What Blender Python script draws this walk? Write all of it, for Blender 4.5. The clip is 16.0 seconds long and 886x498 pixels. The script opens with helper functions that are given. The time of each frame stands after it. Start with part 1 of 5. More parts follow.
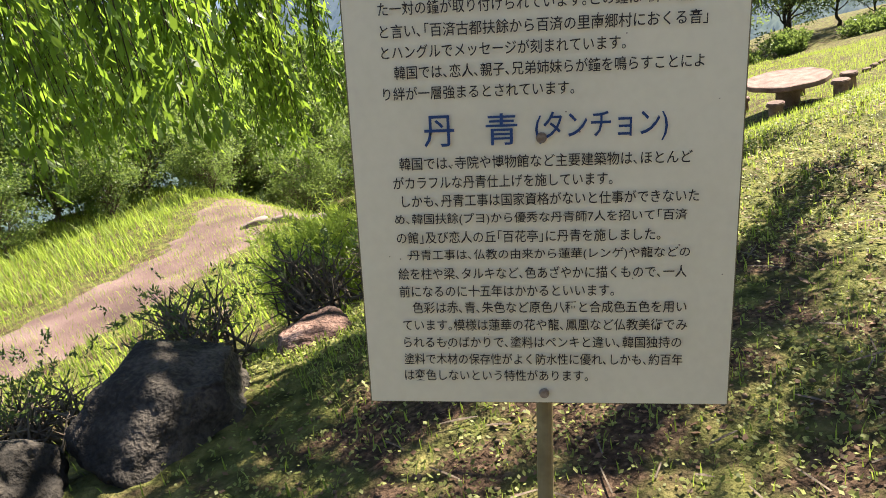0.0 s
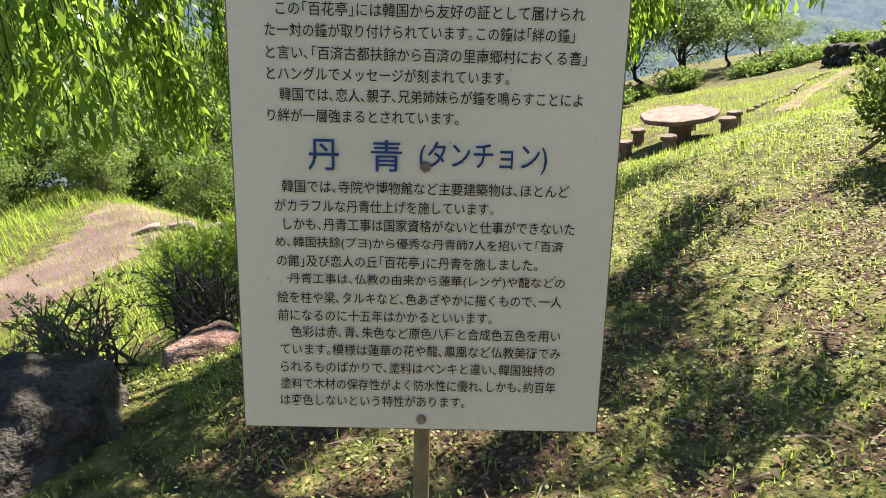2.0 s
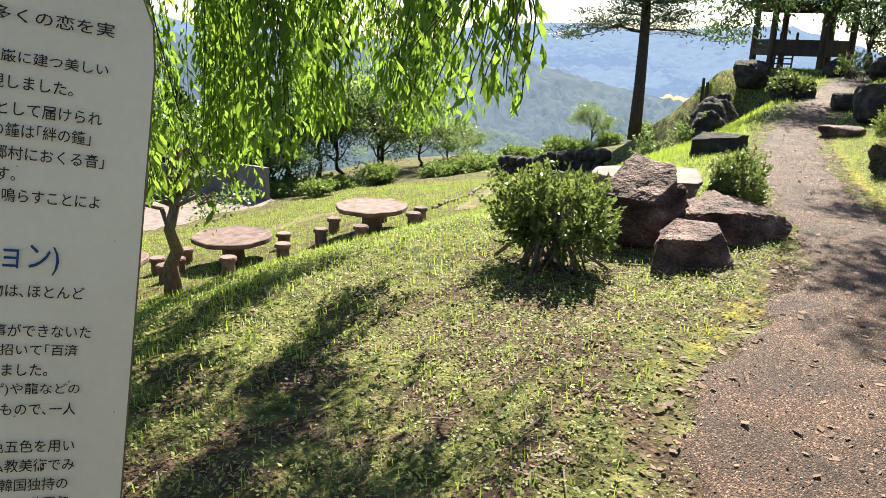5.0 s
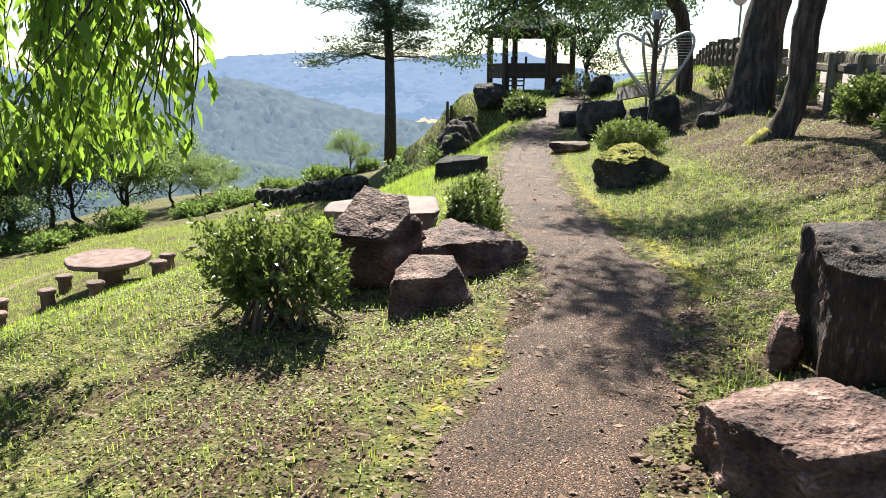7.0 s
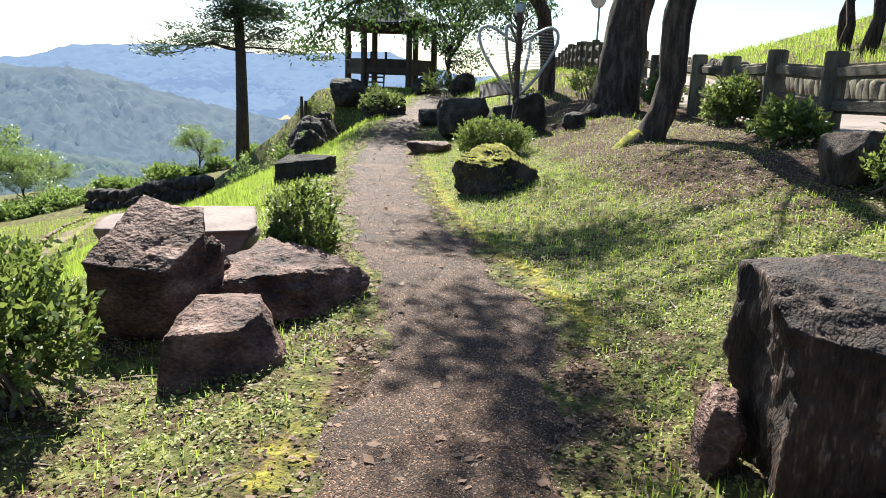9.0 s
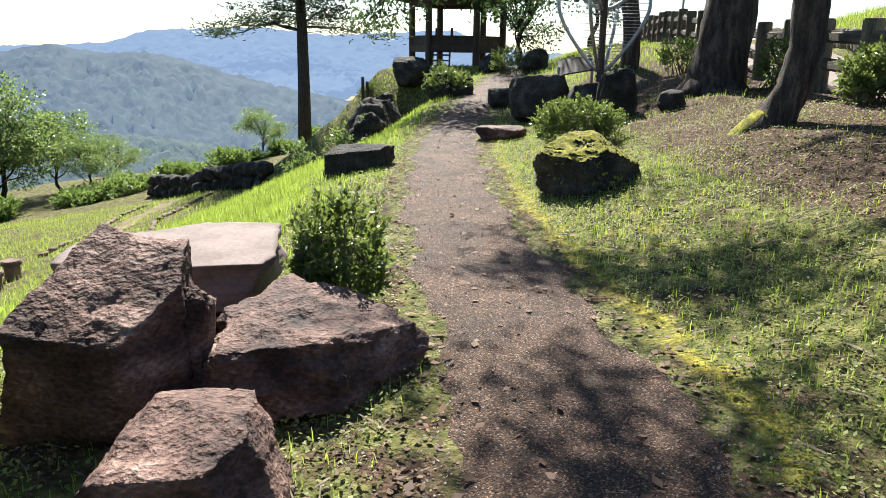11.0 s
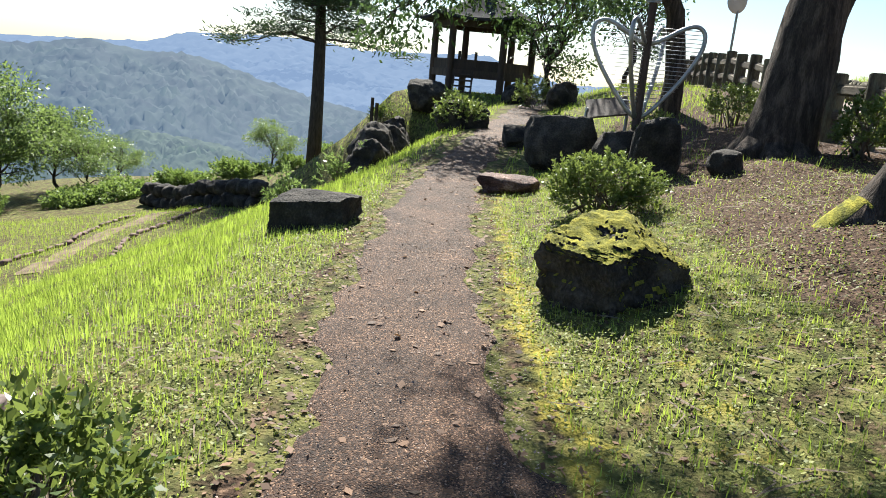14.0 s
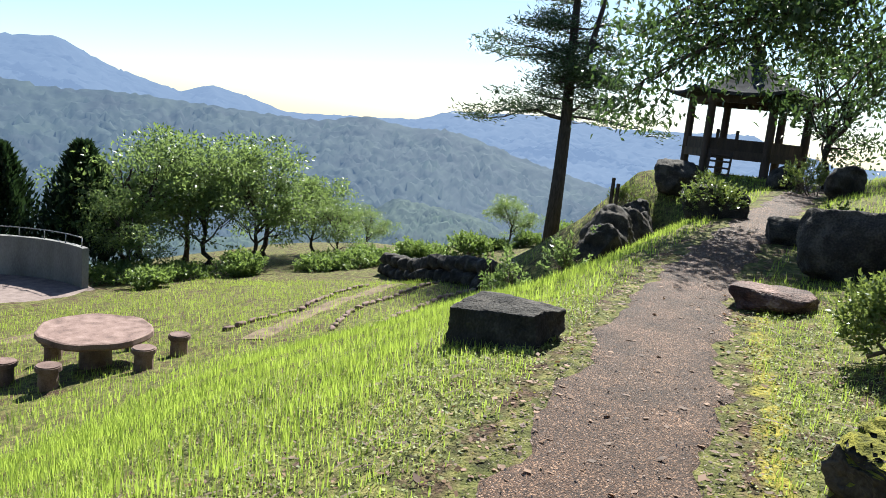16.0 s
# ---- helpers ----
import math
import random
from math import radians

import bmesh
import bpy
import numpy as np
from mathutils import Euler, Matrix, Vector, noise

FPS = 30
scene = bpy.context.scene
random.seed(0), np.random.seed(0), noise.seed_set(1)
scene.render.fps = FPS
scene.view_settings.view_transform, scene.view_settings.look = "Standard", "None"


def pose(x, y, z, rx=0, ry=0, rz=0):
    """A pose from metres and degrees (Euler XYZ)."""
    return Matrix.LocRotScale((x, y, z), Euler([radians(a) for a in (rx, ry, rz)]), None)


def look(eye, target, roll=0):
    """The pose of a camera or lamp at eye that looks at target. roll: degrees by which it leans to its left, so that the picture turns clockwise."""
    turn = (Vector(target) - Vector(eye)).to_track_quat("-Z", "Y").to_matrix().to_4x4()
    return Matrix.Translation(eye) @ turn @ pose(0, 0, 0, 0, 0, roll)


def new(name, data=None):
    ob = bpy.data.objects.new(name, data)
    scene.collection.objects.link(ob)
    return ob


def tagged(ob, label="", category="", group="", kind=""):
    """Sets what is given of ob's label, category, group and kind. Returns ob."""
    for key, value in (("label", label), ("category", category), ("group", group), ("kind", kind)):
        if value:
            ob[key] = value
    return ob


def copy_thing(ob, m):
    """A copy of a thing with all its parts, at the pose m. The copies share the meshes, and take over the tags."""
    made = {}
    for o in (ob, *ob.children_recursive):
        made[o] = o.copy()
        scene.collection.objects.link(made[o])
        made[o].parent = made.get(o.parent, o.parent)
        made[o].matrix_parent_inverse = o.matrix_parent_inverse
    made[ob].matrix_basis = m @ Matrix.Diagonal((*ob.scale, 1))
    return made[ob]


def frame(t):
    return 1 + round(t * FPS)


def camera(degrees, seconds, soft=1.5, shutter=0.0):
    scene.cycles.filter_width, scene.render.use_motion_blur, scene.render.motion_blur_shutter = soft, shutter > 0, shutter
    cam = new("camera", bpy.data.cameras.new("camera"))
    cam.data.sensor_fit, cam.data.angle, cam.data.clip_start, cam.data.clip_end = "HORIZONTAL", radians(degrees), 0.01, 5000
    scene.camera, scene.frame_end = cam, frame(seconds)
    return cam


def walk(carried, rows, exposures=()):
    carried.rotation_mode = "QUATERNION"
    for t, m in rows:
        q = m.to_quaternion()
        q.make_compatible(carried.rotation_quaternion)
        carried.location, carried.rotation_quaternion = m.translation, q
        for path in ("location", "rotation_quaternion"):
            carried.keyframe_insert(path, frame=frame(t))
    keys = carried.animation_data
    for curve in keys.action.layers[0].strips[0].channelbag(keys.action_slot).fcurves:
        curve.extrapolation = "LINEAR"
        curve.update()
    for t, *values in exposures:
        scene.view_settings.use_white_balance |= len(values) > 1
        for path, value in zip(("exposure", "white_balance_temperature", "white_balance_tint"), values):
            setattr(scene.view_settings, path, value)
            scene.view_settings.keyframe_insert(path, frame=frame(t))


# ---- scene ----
cam = camera(62.0, 16.0, 0.9)
PATH = [
    (0, (0.292, -0.333, 1.55), (1.144, 1.33, 0.837), -13.1),
    (0.5, (0.298, -0.334, 1.55), (1.174, 1.308, 0.819), -12.7),
    (1, (0.323, -0.342, 1.55), (1.284, 1.243, 0.799), -11.1),
    (1.5, (0.33, -0.347, 1.558), (1.372, 1.191, 0.816), -9.2),
    (2, (0.328, -0.352, 1.56), (1.403, 1.174, 0.841), -8.1),
    (2.5, (0.325, -0.352, 1.563), (1.41, 1.17, 0.853), -7.2),
    (3, (0.333, -0.344, 1.566), (1.423, 1.178, 0.862), -6.6),
    (3.5, (0.34, -0.337, 1.565), (1.436, 1.183, 0.868), -6.0),
    (4, (0.346, -0.342, 1.566), (1.464, 1.165, 0.874), -5.6),
    (4.5, (0.374, -0.39, 1.572), (1.714, 0.945, 0.921), -1.9),
    (4.7, (0.407, -0.509, 1.553), (1.895, 0.703, 0.99), -1.8),
    (4.8, (0.438, -0.533, 1.566), (1.989, 0.595, 1.0), -0.2),
    (5, (0.506, -0.593, 1.59), (2.16, 0.388, 1.041), 1.4),
    (5.2, (0.583, -0.66, 1.592), (2.303, 0.21, 1.058), 1.0),
    (7.3, (1.474, -0.663, 1.566), (3.374, -0.256, 1.092), -0.5),
    (7.5, (1.62, -0.701, 1.552), (3.519, -0.309, 1.06), -1.4),
    (8, (1.993, -0.713, 1.517), (3.922, -0.602, 1.002), 0.3),
    (8.5, (2.356, -0.74, 1.48), (4.305, -0.746, 1.033), 2.1),
    (9, (2.743, -0.667, 1.426), (4.687, -0.595, 0.96), 1.9),
    (9.2, (2.922, -0.602, 1.41), (4.858, -0.508, 0.917), 1.7),
    (11.3, (4.519, -0.475, 1.364), (6.434, -0.225, 0.844), 0.8),
    (11.5, (4.677, -0.487, 1.375), (6.599, -0.293, 0.86), 1.0),
    (12, (5.061, -0.578, 1.389), (6.991, -0.639, 0.868), 1.7),
    (12.5, (5.402, -0.668, 1.442), (7.341, -0.728, 0.955), 3.0),
    (13, (5.827, -0.576, 1.456), (7.78, -0.594, 1.024), 7.4),
    (13.5, (6.168, -0.546, 1.423), (8.112, -0.411, 0.97), 7.3),
    (14, (6.617, -0.549, 1.432), (8.538, -0.252, 0.963), 5.3),
    (14.5, (7.043, -0.523, 1.435), (8.964, -0.241, 0.956), 6.1),
    (15, (7.491, -0.499, 1.452), (9.371, 0.045, 1.041), 5.9),
    (15.5, (7.88, -0.409, 1.442), (9.69, 0.358, 1.074), 5.3),
    (16, (8.275, -0.344, 1.443), (10.012, 0.589, 1.11), 5.8),
]
EXPOSURES = [(0.0, 2.05, 6800, 13), (1.5, 2.05, 6600, 11), (4.0, 2.0, 6400, 8), (5.0, 1.9, 6400, 8), (9.0, 1.75, 6000, 8), (12.5, 1.62, 6100, 9), (15.0, 1.55, 6000, 8), (16.0, 1.5, 5900, 8)]
SKY, SUN, HAZE = 0.05, 5.0, 0.29
walk(cam, [(t, look(eye, target, roll)) for t, eye, target, roll in PATH], EXPOSURES)

# ---- daylight ----
SUN_AZ, SUN_EL = 14.0, 45.0          # degrees: from +x towards +y, and above the horizon
world = bpy.data.worlds.new("sky")
scene.world = world
world.use_nodes = True
wn = world.node_tree.nodes
sky = wn.new("ShaderNodeTexSky")
sky.sky_type = "NISHITA"
sky.sun_disc = False
sky.sun_elevation = radians(SUN_EL)
sky.sun_rotation = radians(90 - SUN_AZ)
sky.altitude, sky.air_density, sky.dust_density = 200, 1.0, 0.5
sky.ozone_density = 2.0
wn["Background"].inputs[1].default_value = SKY
world.node_tree.links.new(sky.outputs[0], wn["Background"].inputs[0])
sun_data = bpy.data.lights.new("sun", "SUN")
sun_data.energy, sun_data.angle, sun_data.color = SUN, radians(0.6), (1.0, 0.93, 0.8)
sun = new("sun", sun_data)
_d = Vector((math.cos(radians(SUN_AZ)) * math.cos(radians(SUN_EL)), math.sin(radians(SUN_AZ)) * math.cos(radians(SUN_EL)), math.sin(radians(SUN_EL))))
sun.matrix_world = look(_d * 60, (0, 0, 0))


# ---- materials ----
def shader(name, stops, scale=6.0, fine=60.0, rough=0.9, bump=0.3, detail=6.0, stretch=(1, 1, 1), metal=0.0, var=0.15, bump_dist=0.01, spec=0.3, ramp=(0.3, 0.7)):
    """A surface whose colour runs over the stops by coarse and fine noise, with relief and a tint from object to object."""
    m = bpy.data.materials.new(name)
    m.use_nodes = True
    n, l = m.node_tree.nodes, m.node_tree.links
    b = n["Principled BSDF"]
    b.inputs["Roughness"].default_value, b.inputs["Metallic"].default_value = rough, metal
    b.inputs["Specular IOR Level"].default_value = spec
    geo = n.new("ShaderNodeNewGeometry")
    mp = n.new("ShaderNodeMapping")
    mp.inputs["Scale"].default_value = stretch
    l.new(geo.outputs["Position"], mp.inputs[0])
    a, f = n.new("ShaderNodeTexNoise"), n.new("ShaderNodeTexNoise")
    a.inputs["Scale"].default_value, a.inputs["Detail"].default_value = scale, detail
    f.inputs["Scale"].default_value, f.inputs["Detail"].default_value = fine, 4
    l.new(mp.outputs[0], a.inputs["Vector"]); l.new(mp.outputs[0], f.inputs["Vector"])
    mix = n.new("ShaderNodeMath"); mix.operation = "MULTIPLY_ADD"
    mix.inputs[1].default_value = 0.45
    l.new(f.outputs[0], mix.inputs[0])
    sub = n.new("ShaderNodeMath"); sub.operation = "MULTIPLY_ADD"
    sub.inputs[1].default_value, sub.inputs[2].default_value = 0.9, -0.175
    l.new(a.outputs[0], sub.inputs[0]); l.new(sub.outputs[0], mix.inputs[2])
    r = n.new("ShaderNodeValToRGB")
    e = r.color_ramp.elements
    while len(e) < len(stops):
        e.new(0.5)
    for i, c in enumerate(stops):
        e[i].position = ramp[0] + (ramp[1] - ramp[0]) * i / max(1, len(stops) - 1)
        e[i].color = (*c, 1)
    l.new(mix.outputs[0], r.inputs[0])
    info = n.new("ShaderNodeObjectInfo")
    hsv = n.new("ShaderNodeHueSaturation")
    mr = n.new("ShaderNodeMapRange")
    mr.inputs[3].default_value, mr.inputs[4].default_value = 1 - var, 1 + var
    l.new(info.outputs["Random"], mr.inputs[0]); l.new(mr.outputs[0], hsv.inputs["Value"])
    l.new(r.outputs[0], hsv.inputs["Color"]); l.new(hsv.outputs[0], b.inputs["Base Color"])
    if bump:
        bp = n.new("ShaderNodeBump")
        bp.inputs["Strength"].default_value, bp.inputs["Distance"].default_value = bump, bump_dist
        l.new(mix.outputs[0], bp.inputs["Height"]); l.new(bp.outputs[0], b.inputs["Normal"])
    return m


def leafage(name, dark, light, through_col, rough=0.45, share=0.45, scale=1.2):
    """Leaves: each island its own tint; part of the light passes through."""
    m = bpy.data.materials.new(name)
    m.use_nodes = True
    n, l = m.node_tree.nodes, m.node_tree.links
    b, out = n["Principled BSDF"], n["Material Output"]
    b.inputs["Roughness"].default_value = rough
    b.inputs["Specular IOR Level"].default_value = 0.35
    geo = n.new("ShaderNodeNewGeometry")
    nz = n.new("ShaderNodeTexNoise"); nz.inputs["Scale"].default_value = scale
    l.new(geo.outputs["Position"], nz.inputs["Vector"])
    ad = n.new("ShaderNodeMath"); ad.operation = "MULTIPLY_ADD"; ad.inputs[1].default_value = 0.6
    l.new(geo.outputs["Random Per Island"], ad.inputs[0])
    sb = n.new("ShaderNodeMath"); sb.operation = "SUBTRACT"; sb.inputs[1].default_value = 0.3
    l.new(nz.outputs[0], sb.inputs[0]); l.new(sb.outputs[0], ad.inputs[2])
    r = n.new("ShaderNodeValToRGB")
    r.color_ramp.elements[0].position, r.color_ramp.elements[1].position = 0.1, 0.9
    r.color_ramp.elements[0].color, r.color_ramp.elements[1].color = (*dark, 1), (*light, 1)
    l.new(ad.outputs[0], r.inputs[0]); l.new(r.outputs[0], b.inputs["Base Color"])
    t = n.new("ShaderNodeBsdfTranslucent")
    tm = n.new("ShaderNodeMix"); tm.data_type = "RGBA"; tm.blend_type = "MIX"; tm.inputs[0].default_value = 0.6
    l.new(r.outputs[0], tm.inputs[6]); tm.inputs[7].default_value = (*through_col, 1)
    l.new(tm.outputs[2], t.inputs[0])
    mx = n.new("ShaderNodeMixShader"); mx.inputs[0].default_value = share
    l.new(b.outputs[0], mx.inputs[1]); l.new(t.outputs[0], mx.inputs[2]); l.new(mx.outputs[0], out.inputs[0])
    return m


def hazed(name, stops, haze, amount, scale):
    """Distant woods with haze put into the surface: an even glow of the air's colour is mixed in."""
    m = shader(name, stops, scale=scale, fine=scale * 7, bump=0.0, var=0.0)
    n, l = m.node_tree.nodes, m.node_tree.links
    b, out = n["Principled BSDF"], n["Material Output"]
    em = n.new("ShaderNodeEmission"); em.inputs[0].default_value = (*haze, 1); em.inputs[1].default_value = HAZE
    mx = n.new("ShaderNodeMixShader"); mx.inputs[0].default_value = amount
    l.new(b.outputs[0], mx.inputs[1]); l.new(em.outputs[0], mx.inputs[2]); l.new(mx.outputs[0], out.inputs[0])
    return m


def ground_material():
    """Soil with litter, moss and low weeds; the attributes say how bare and how mossy the ground is."""
    m = bpy.data.materials.new("ground")
    m.use_nodes = True
    n, l = m.node_tree.nodes, m.node_tree.links
    b = n["Principled BSDF"]
    b.inputs["Roughness"].default_value, b.inputs["Specular IOR Level"].default_value = 0.95, 0.15
    geo = n.new("ShaderNodeNewGeometry")

    def noise_node(scale, detail=6):
        t = n.new("ShaderNodeTexNoise")
        t.inputs["Scale"].default_value, t.inputs["Detail"].default_value = scale, detail
        l.new(geo.outputs["Position"], t.inputs["Vector"])
        return t.outputs[0]

    def ramp(src, stops, lo, hi):
        r = n.new("ShaderNodeValToRGB")
        e = r.color_ramp.elements
        while len(e) < len(stops):
            e.new(0.5)
        for i, c in enumerate(stops):
            e[i].position, e[i].color = lo + (hi - lo) * i / (len(stops) - 1), (*c, 1)
        l.new(src, r.inputs[0])
        return r.outputs[0]

    def blend(fac, a, c):
        x = n.new("ShaderNodeMix"); x.data_type = "RGBA"
        l.new(fac, x.inputs[0]); l.new(a, x.inputs[6]); l.new(c, x.inputs[7])
        return x.outputs[2]
    green = ramp(noise_node(9), [(0.028, 0.03, 0.01), (0.1, 0.105, 0.03), (0.21, 0.19, 0.065)], 0.3, 0.7)
    soil = ramp(noise_node(38, 8), [(0.02, 0.013, 0.009), (0.065, 0.04, 0.026), (0.17, 0.11, 0.072)], 0.3, 0.72)
    moss = ramp(noise_node(25), [(0.13, 0.12, 0.02), (0.36, 0.3, 0.05)], 0.35, 0.65)
    bare = n.new("ShaderNodeAttribute"); bare.attribute_name = "bare"
    mossy = n.new("ShaderNodeAttribute"); mossy.attribute_name = "mossy"

    def edge(attr, src, gain):
        a = n.new("ShaderNodeMath"); a.operation = "MULTIPLY_ADD"; a.inputs[1].default_value = gain
        s = n.new("ShaderNodeMath"); s.operation = "SUBTRACT"; s.inputs[1].default_value = 0.5
        l.new(src, s.inputs[0]); l.new(s.outputs[0], a.inputs[0]); l.new(attr.outputs["Fac"], a.inputs[2])
        k = n.new("ShaderNodeMapRange"); k.inputs[1].default_value, k.inputs[2].default_value = 0.35, 0.65
        l.new(a.outputs[0], k.inputs[0])
        return k.outputs[0]
    c = blend(edge(bare, noise_node(3.5, 8), 1.6), green, soil)
    c = blend(edge(mossy, noise_node(6, 8), 1.4), c, moss)
    l.new(c, b.inputs["Base Color"])
    bp = n.new("ShaderNodeBump"); bp.inputs["Strength"].default_value, bp.inputs["Distance"].default_value = 0.9, 0.03
    l.new(noise_node(45, 8), bp.inputs["Height"]); l.new(bp.outputs[0], b.inputs["Normal"])
    return m


GROUND = ground_material()


def asphalt_material():
    """Old red-brown asphalt: stones of mixed tone in a dark binder, with damp and dusty stains."""
    m = bpy.data.materials.new("asphalt")
    m.use_nodes = True
    n, l = m.node_tree.nodes, m.node_tree.links
    b = n["Principled BSDF"]
    b.inputs["Roughness"].default_value, b.inputs["Specular IOR Level"].default_value = 0.8, 0.3
    geo = n.new("ShaderNodeNewGeometry")
    vo = n.new("ShaderNodeTexVoronoi"); vo.inputs["Scale"].default_value = 140
    l.new(geo.outputs["Position"], vo.inputs["Vector"])
    r = n.new("ShaderNodeValToRGB")
    e = r.color_ramp.elements
    e.new(0.5); e.new(0.8)
    for k, (p, c) in enumerate([(0.0, (0.018, 0.010, 0.006)), (0.45, (0.058, 0.033, 0.021)), (0.8, (0.115, 0.067, 0.042)), (1.0, (0.33, 0.22, 0.15))]):
        e[k].position, e[k].color = p, (*c, 1)
    sep = n.new("ShaderNodeSeparateColor")
    l.new(vo.outputs["Color"], sep.inputs[0]); l.new(sep.outputs[0], r.inputs[0])
    st = n.new("ShaderNodeTexNoise"); st.inputs["Scale"].default_value, st.inputs["Detail"].default_value = 2.2, 8
    l.new(geo.outputs["Position"], st.inputs["Vector"])
    sr = n.new("ShaderNodeValToRGB")
    sr.color_ramp.elements[0].position, sr.color_ramp.elements[0].color = 0.35, (0.55, 0.5, 0.46, 1)
    sr.color_ramp.elements[1].position, sr.color_ramp.elements[1].color = 0.68, (1.15, 1.06, 0.97, 1)
    l.new(st.outputs[0], sr.inputs[0])
    mx = n.new("ShaderNodeMix"); mx.data_type = "RGBA"; mx.blend_type = "MULTIPLY"; mx.inputs[0].default_value = 1.0
    l.new(r.outputs[0], mx.inputs[6]); l.new(sr.outputs[0], mx.inputs[7]); l.new(mx.outputs[2], b.inputs["Base Color"])
    bp = n.new("ShaderNodeBump"); bp.inputs["Strength"].default_value, bp.inputs["Distance"].default_value = 0.9, 0.008
    bp.invert = True
    l.new(vo.outputs["Distance"], bp.inputs["Height"]); l.new(bp.outputs[0], b.inputs["Normal"])
    return m


ASPHALT = asphalt_material()
EARTH = shader("bare_earth", [(0.07, 0.048, 0.03), (0.15, 0.105, 0.068), (0.2, 0.16, 0.09)], 3, 40, 0.95, 0.6)
GRAVEL = shader("red_gravel", [(0.075, 0.045, 0.04), (0.15, 0.095, 0.084), (0.23, 0.16, 0.145)], 0.8, 45, 0.95, 0.8, bump_dist=0.02)
ROADWAY = shader("pale_road", [(0.14, 0.11, 0.095), (0.23, 0.185, 0.16)], 0.7, 50, 0.9, 0.4)
STONE = shader("red_brown_stone", [(0.012, 0.008, 0.007), (0.055, 0.03, 0.024), (0.14, 0.08, 0.062), (0.34, 0.23, 0.19)], 3.6, 38, 0.8, 1.0, bump_dist=0.06, detail=12, ramp=(0.25, 0.75), stretch=(1, 1, 1.7))
STONE_STREAK = shader("streaked_stone", [(0.006, 0.005, 0.004), (0.02, 0.013, 0.01), (0.06, 0.036, 0.026), (0.28, 0.2, 0.15)], 7, 55, 0.78, 1.0, bump_dist=0.03, detail=12, ramp=(0.25, 0.78), stretch=(1.6, 1.6, 0.3))
DARKSTONE = shader("dark_stone", [(0.01, 0.009, 0.008), (0.036, 0.031, 0.026), (0.1, 0.085, 0.07)], 4, 45, 0.9, 0.9, bump_dist=0.05, detail=12)
SLAB = shader("pale_slab", [(0.12, 0.09, 0.08), (0.24, 0.185, 0.165)], 3, 40, 0.85, 0.4)
MOSS = shader("moss", [(0.06, 0.062, 0.012), (0.16, 0.155, 0.02), (0.31, 0.275, 0.038)], 14, 90, 1.0, 1.0, bump_dist=0.02)
BARK = shader("dark_bark", [(0.018, 0.014, 0.011), (0.05, 0.038, 0.03), (0.12, 0.092, 0.072)], 9, 60, 0.95, 1.0, stretch=(1.5, 1.5, 0.25), bump_dist=0.03)
BARK_PALE = shader("grey_bark", [(0.08, 0.06, 0.045), (0.2, 0.16, 0.12)], 12, 60, 0.9, 0.7, stretch=(1.5, 1.5, 0.4))
PINEBARK = shader("pine_bark", [(0.03, 0.026, 0.024), (0.08, 0.066, 0.058)], 9, 50, 0.95, 0.9, stretch=(1.5, 1.5, 0.4))
TIMBER = shader("dark_timber", [(0.035, 0.025, 0.02), (0.09, 0.06, 0.045)], 6, 50, 0.7, 0.4, stretch=(1, 1, 0.2))
POSTWOOD = shader("mossy_concrete_log", [(0.05, 0.042, 0.03), (0.12, 0.105, 0.075), (0.2, 0.19, 0.12)], 6, 55, 0.95, 0.8, stretch=(1.5, 1.5, 0.3), bump_dist=0.015)
RAILWOOD = shader("weathered_rail", [(0.045, 0.036, 0.026), (0.11, 0.09, 0.065), (0.19, 0.165, 0.12)], 5, 60, 0.9, 0.8, stretch=(0.3, 1.5, 1.5))
TABLESTONE = shader("log_table_concrete", [(0.09, 0.058, 0.048), (0.17, 0.112, 0.094), (0.24, 0.17, 0.145)], 4, 40, 0.9, 0.5)
CONCRETE = shader("grey_concrete", [(0.12, 0.12, 0.115), (0.25, 0.25, 0.24)], 1.2, 30, 0.95, 0.3, stretch=(1, 1, 0.3))
STEEL = shader("weathered_steel", [(0.28, 0.28, 0.28), (0.48, 0.48, 0.47)], 8, 70, 0.45, 0.1, metal=0.8)
PANEL = shader("cream_panel", [(0.68, 0.63, 0.47), (0.76, 0.71, 0.54)], 3, 60, 0.42, 0.05, var=0.0, spec=0.45)
RIM = shader("panel_rim", [(0.12, 0.10, 0.05), (0.2, 0.17, 0.09)], 8, 60, 0.5, 0.1)
INK = shader("brown_ink", [(0.02, 0.016, 0.014), (0.032, 0.026, 0.022)], 8, 60, 0.5, 0.0)
BLUEINK = shader("blue_ink", [(0.012, 0.045, 0.15), (0.018, 0.06, 0.19)], 8, 60, 0.5, 0.0)
POLE = shader("brown_pole", [(0.14, 0.11, 0.055), (0.24, 0.2, 0.11)], 8, 60, 0.5, 0.15)
BOLT = shader("rusty_bolt", [(0.16, 0.12, 0.09), (0.34, 0.3, 0.26)], 40, 200, 0.5, 0.2, metal=0.6)
GLASS = shader("mirror_glass", [(0.6, 0.62, 0.65), (0.7, 0.72, 0.75)], 2, 9, 0.12, 0.0, metal=1.0)
ORANGE = shader("mirror_back", [(0.45, 0.4, 0.36), (0.55, 0.5, 0.46)], 4, 30, 0.6, 0.0)
ROOFTILE = shader("dark_roof", [(0.02, 0.02, 0.022), (0.05, 0.05, 0.054)], 6, 40, 0.95, 0.3, spec=0.05)
HOUSE = shader("white_house", [(0.55, 0.56, 0.58), (0.7, 0.7, 0.72)], 1, 4, 0.9, 0.0)
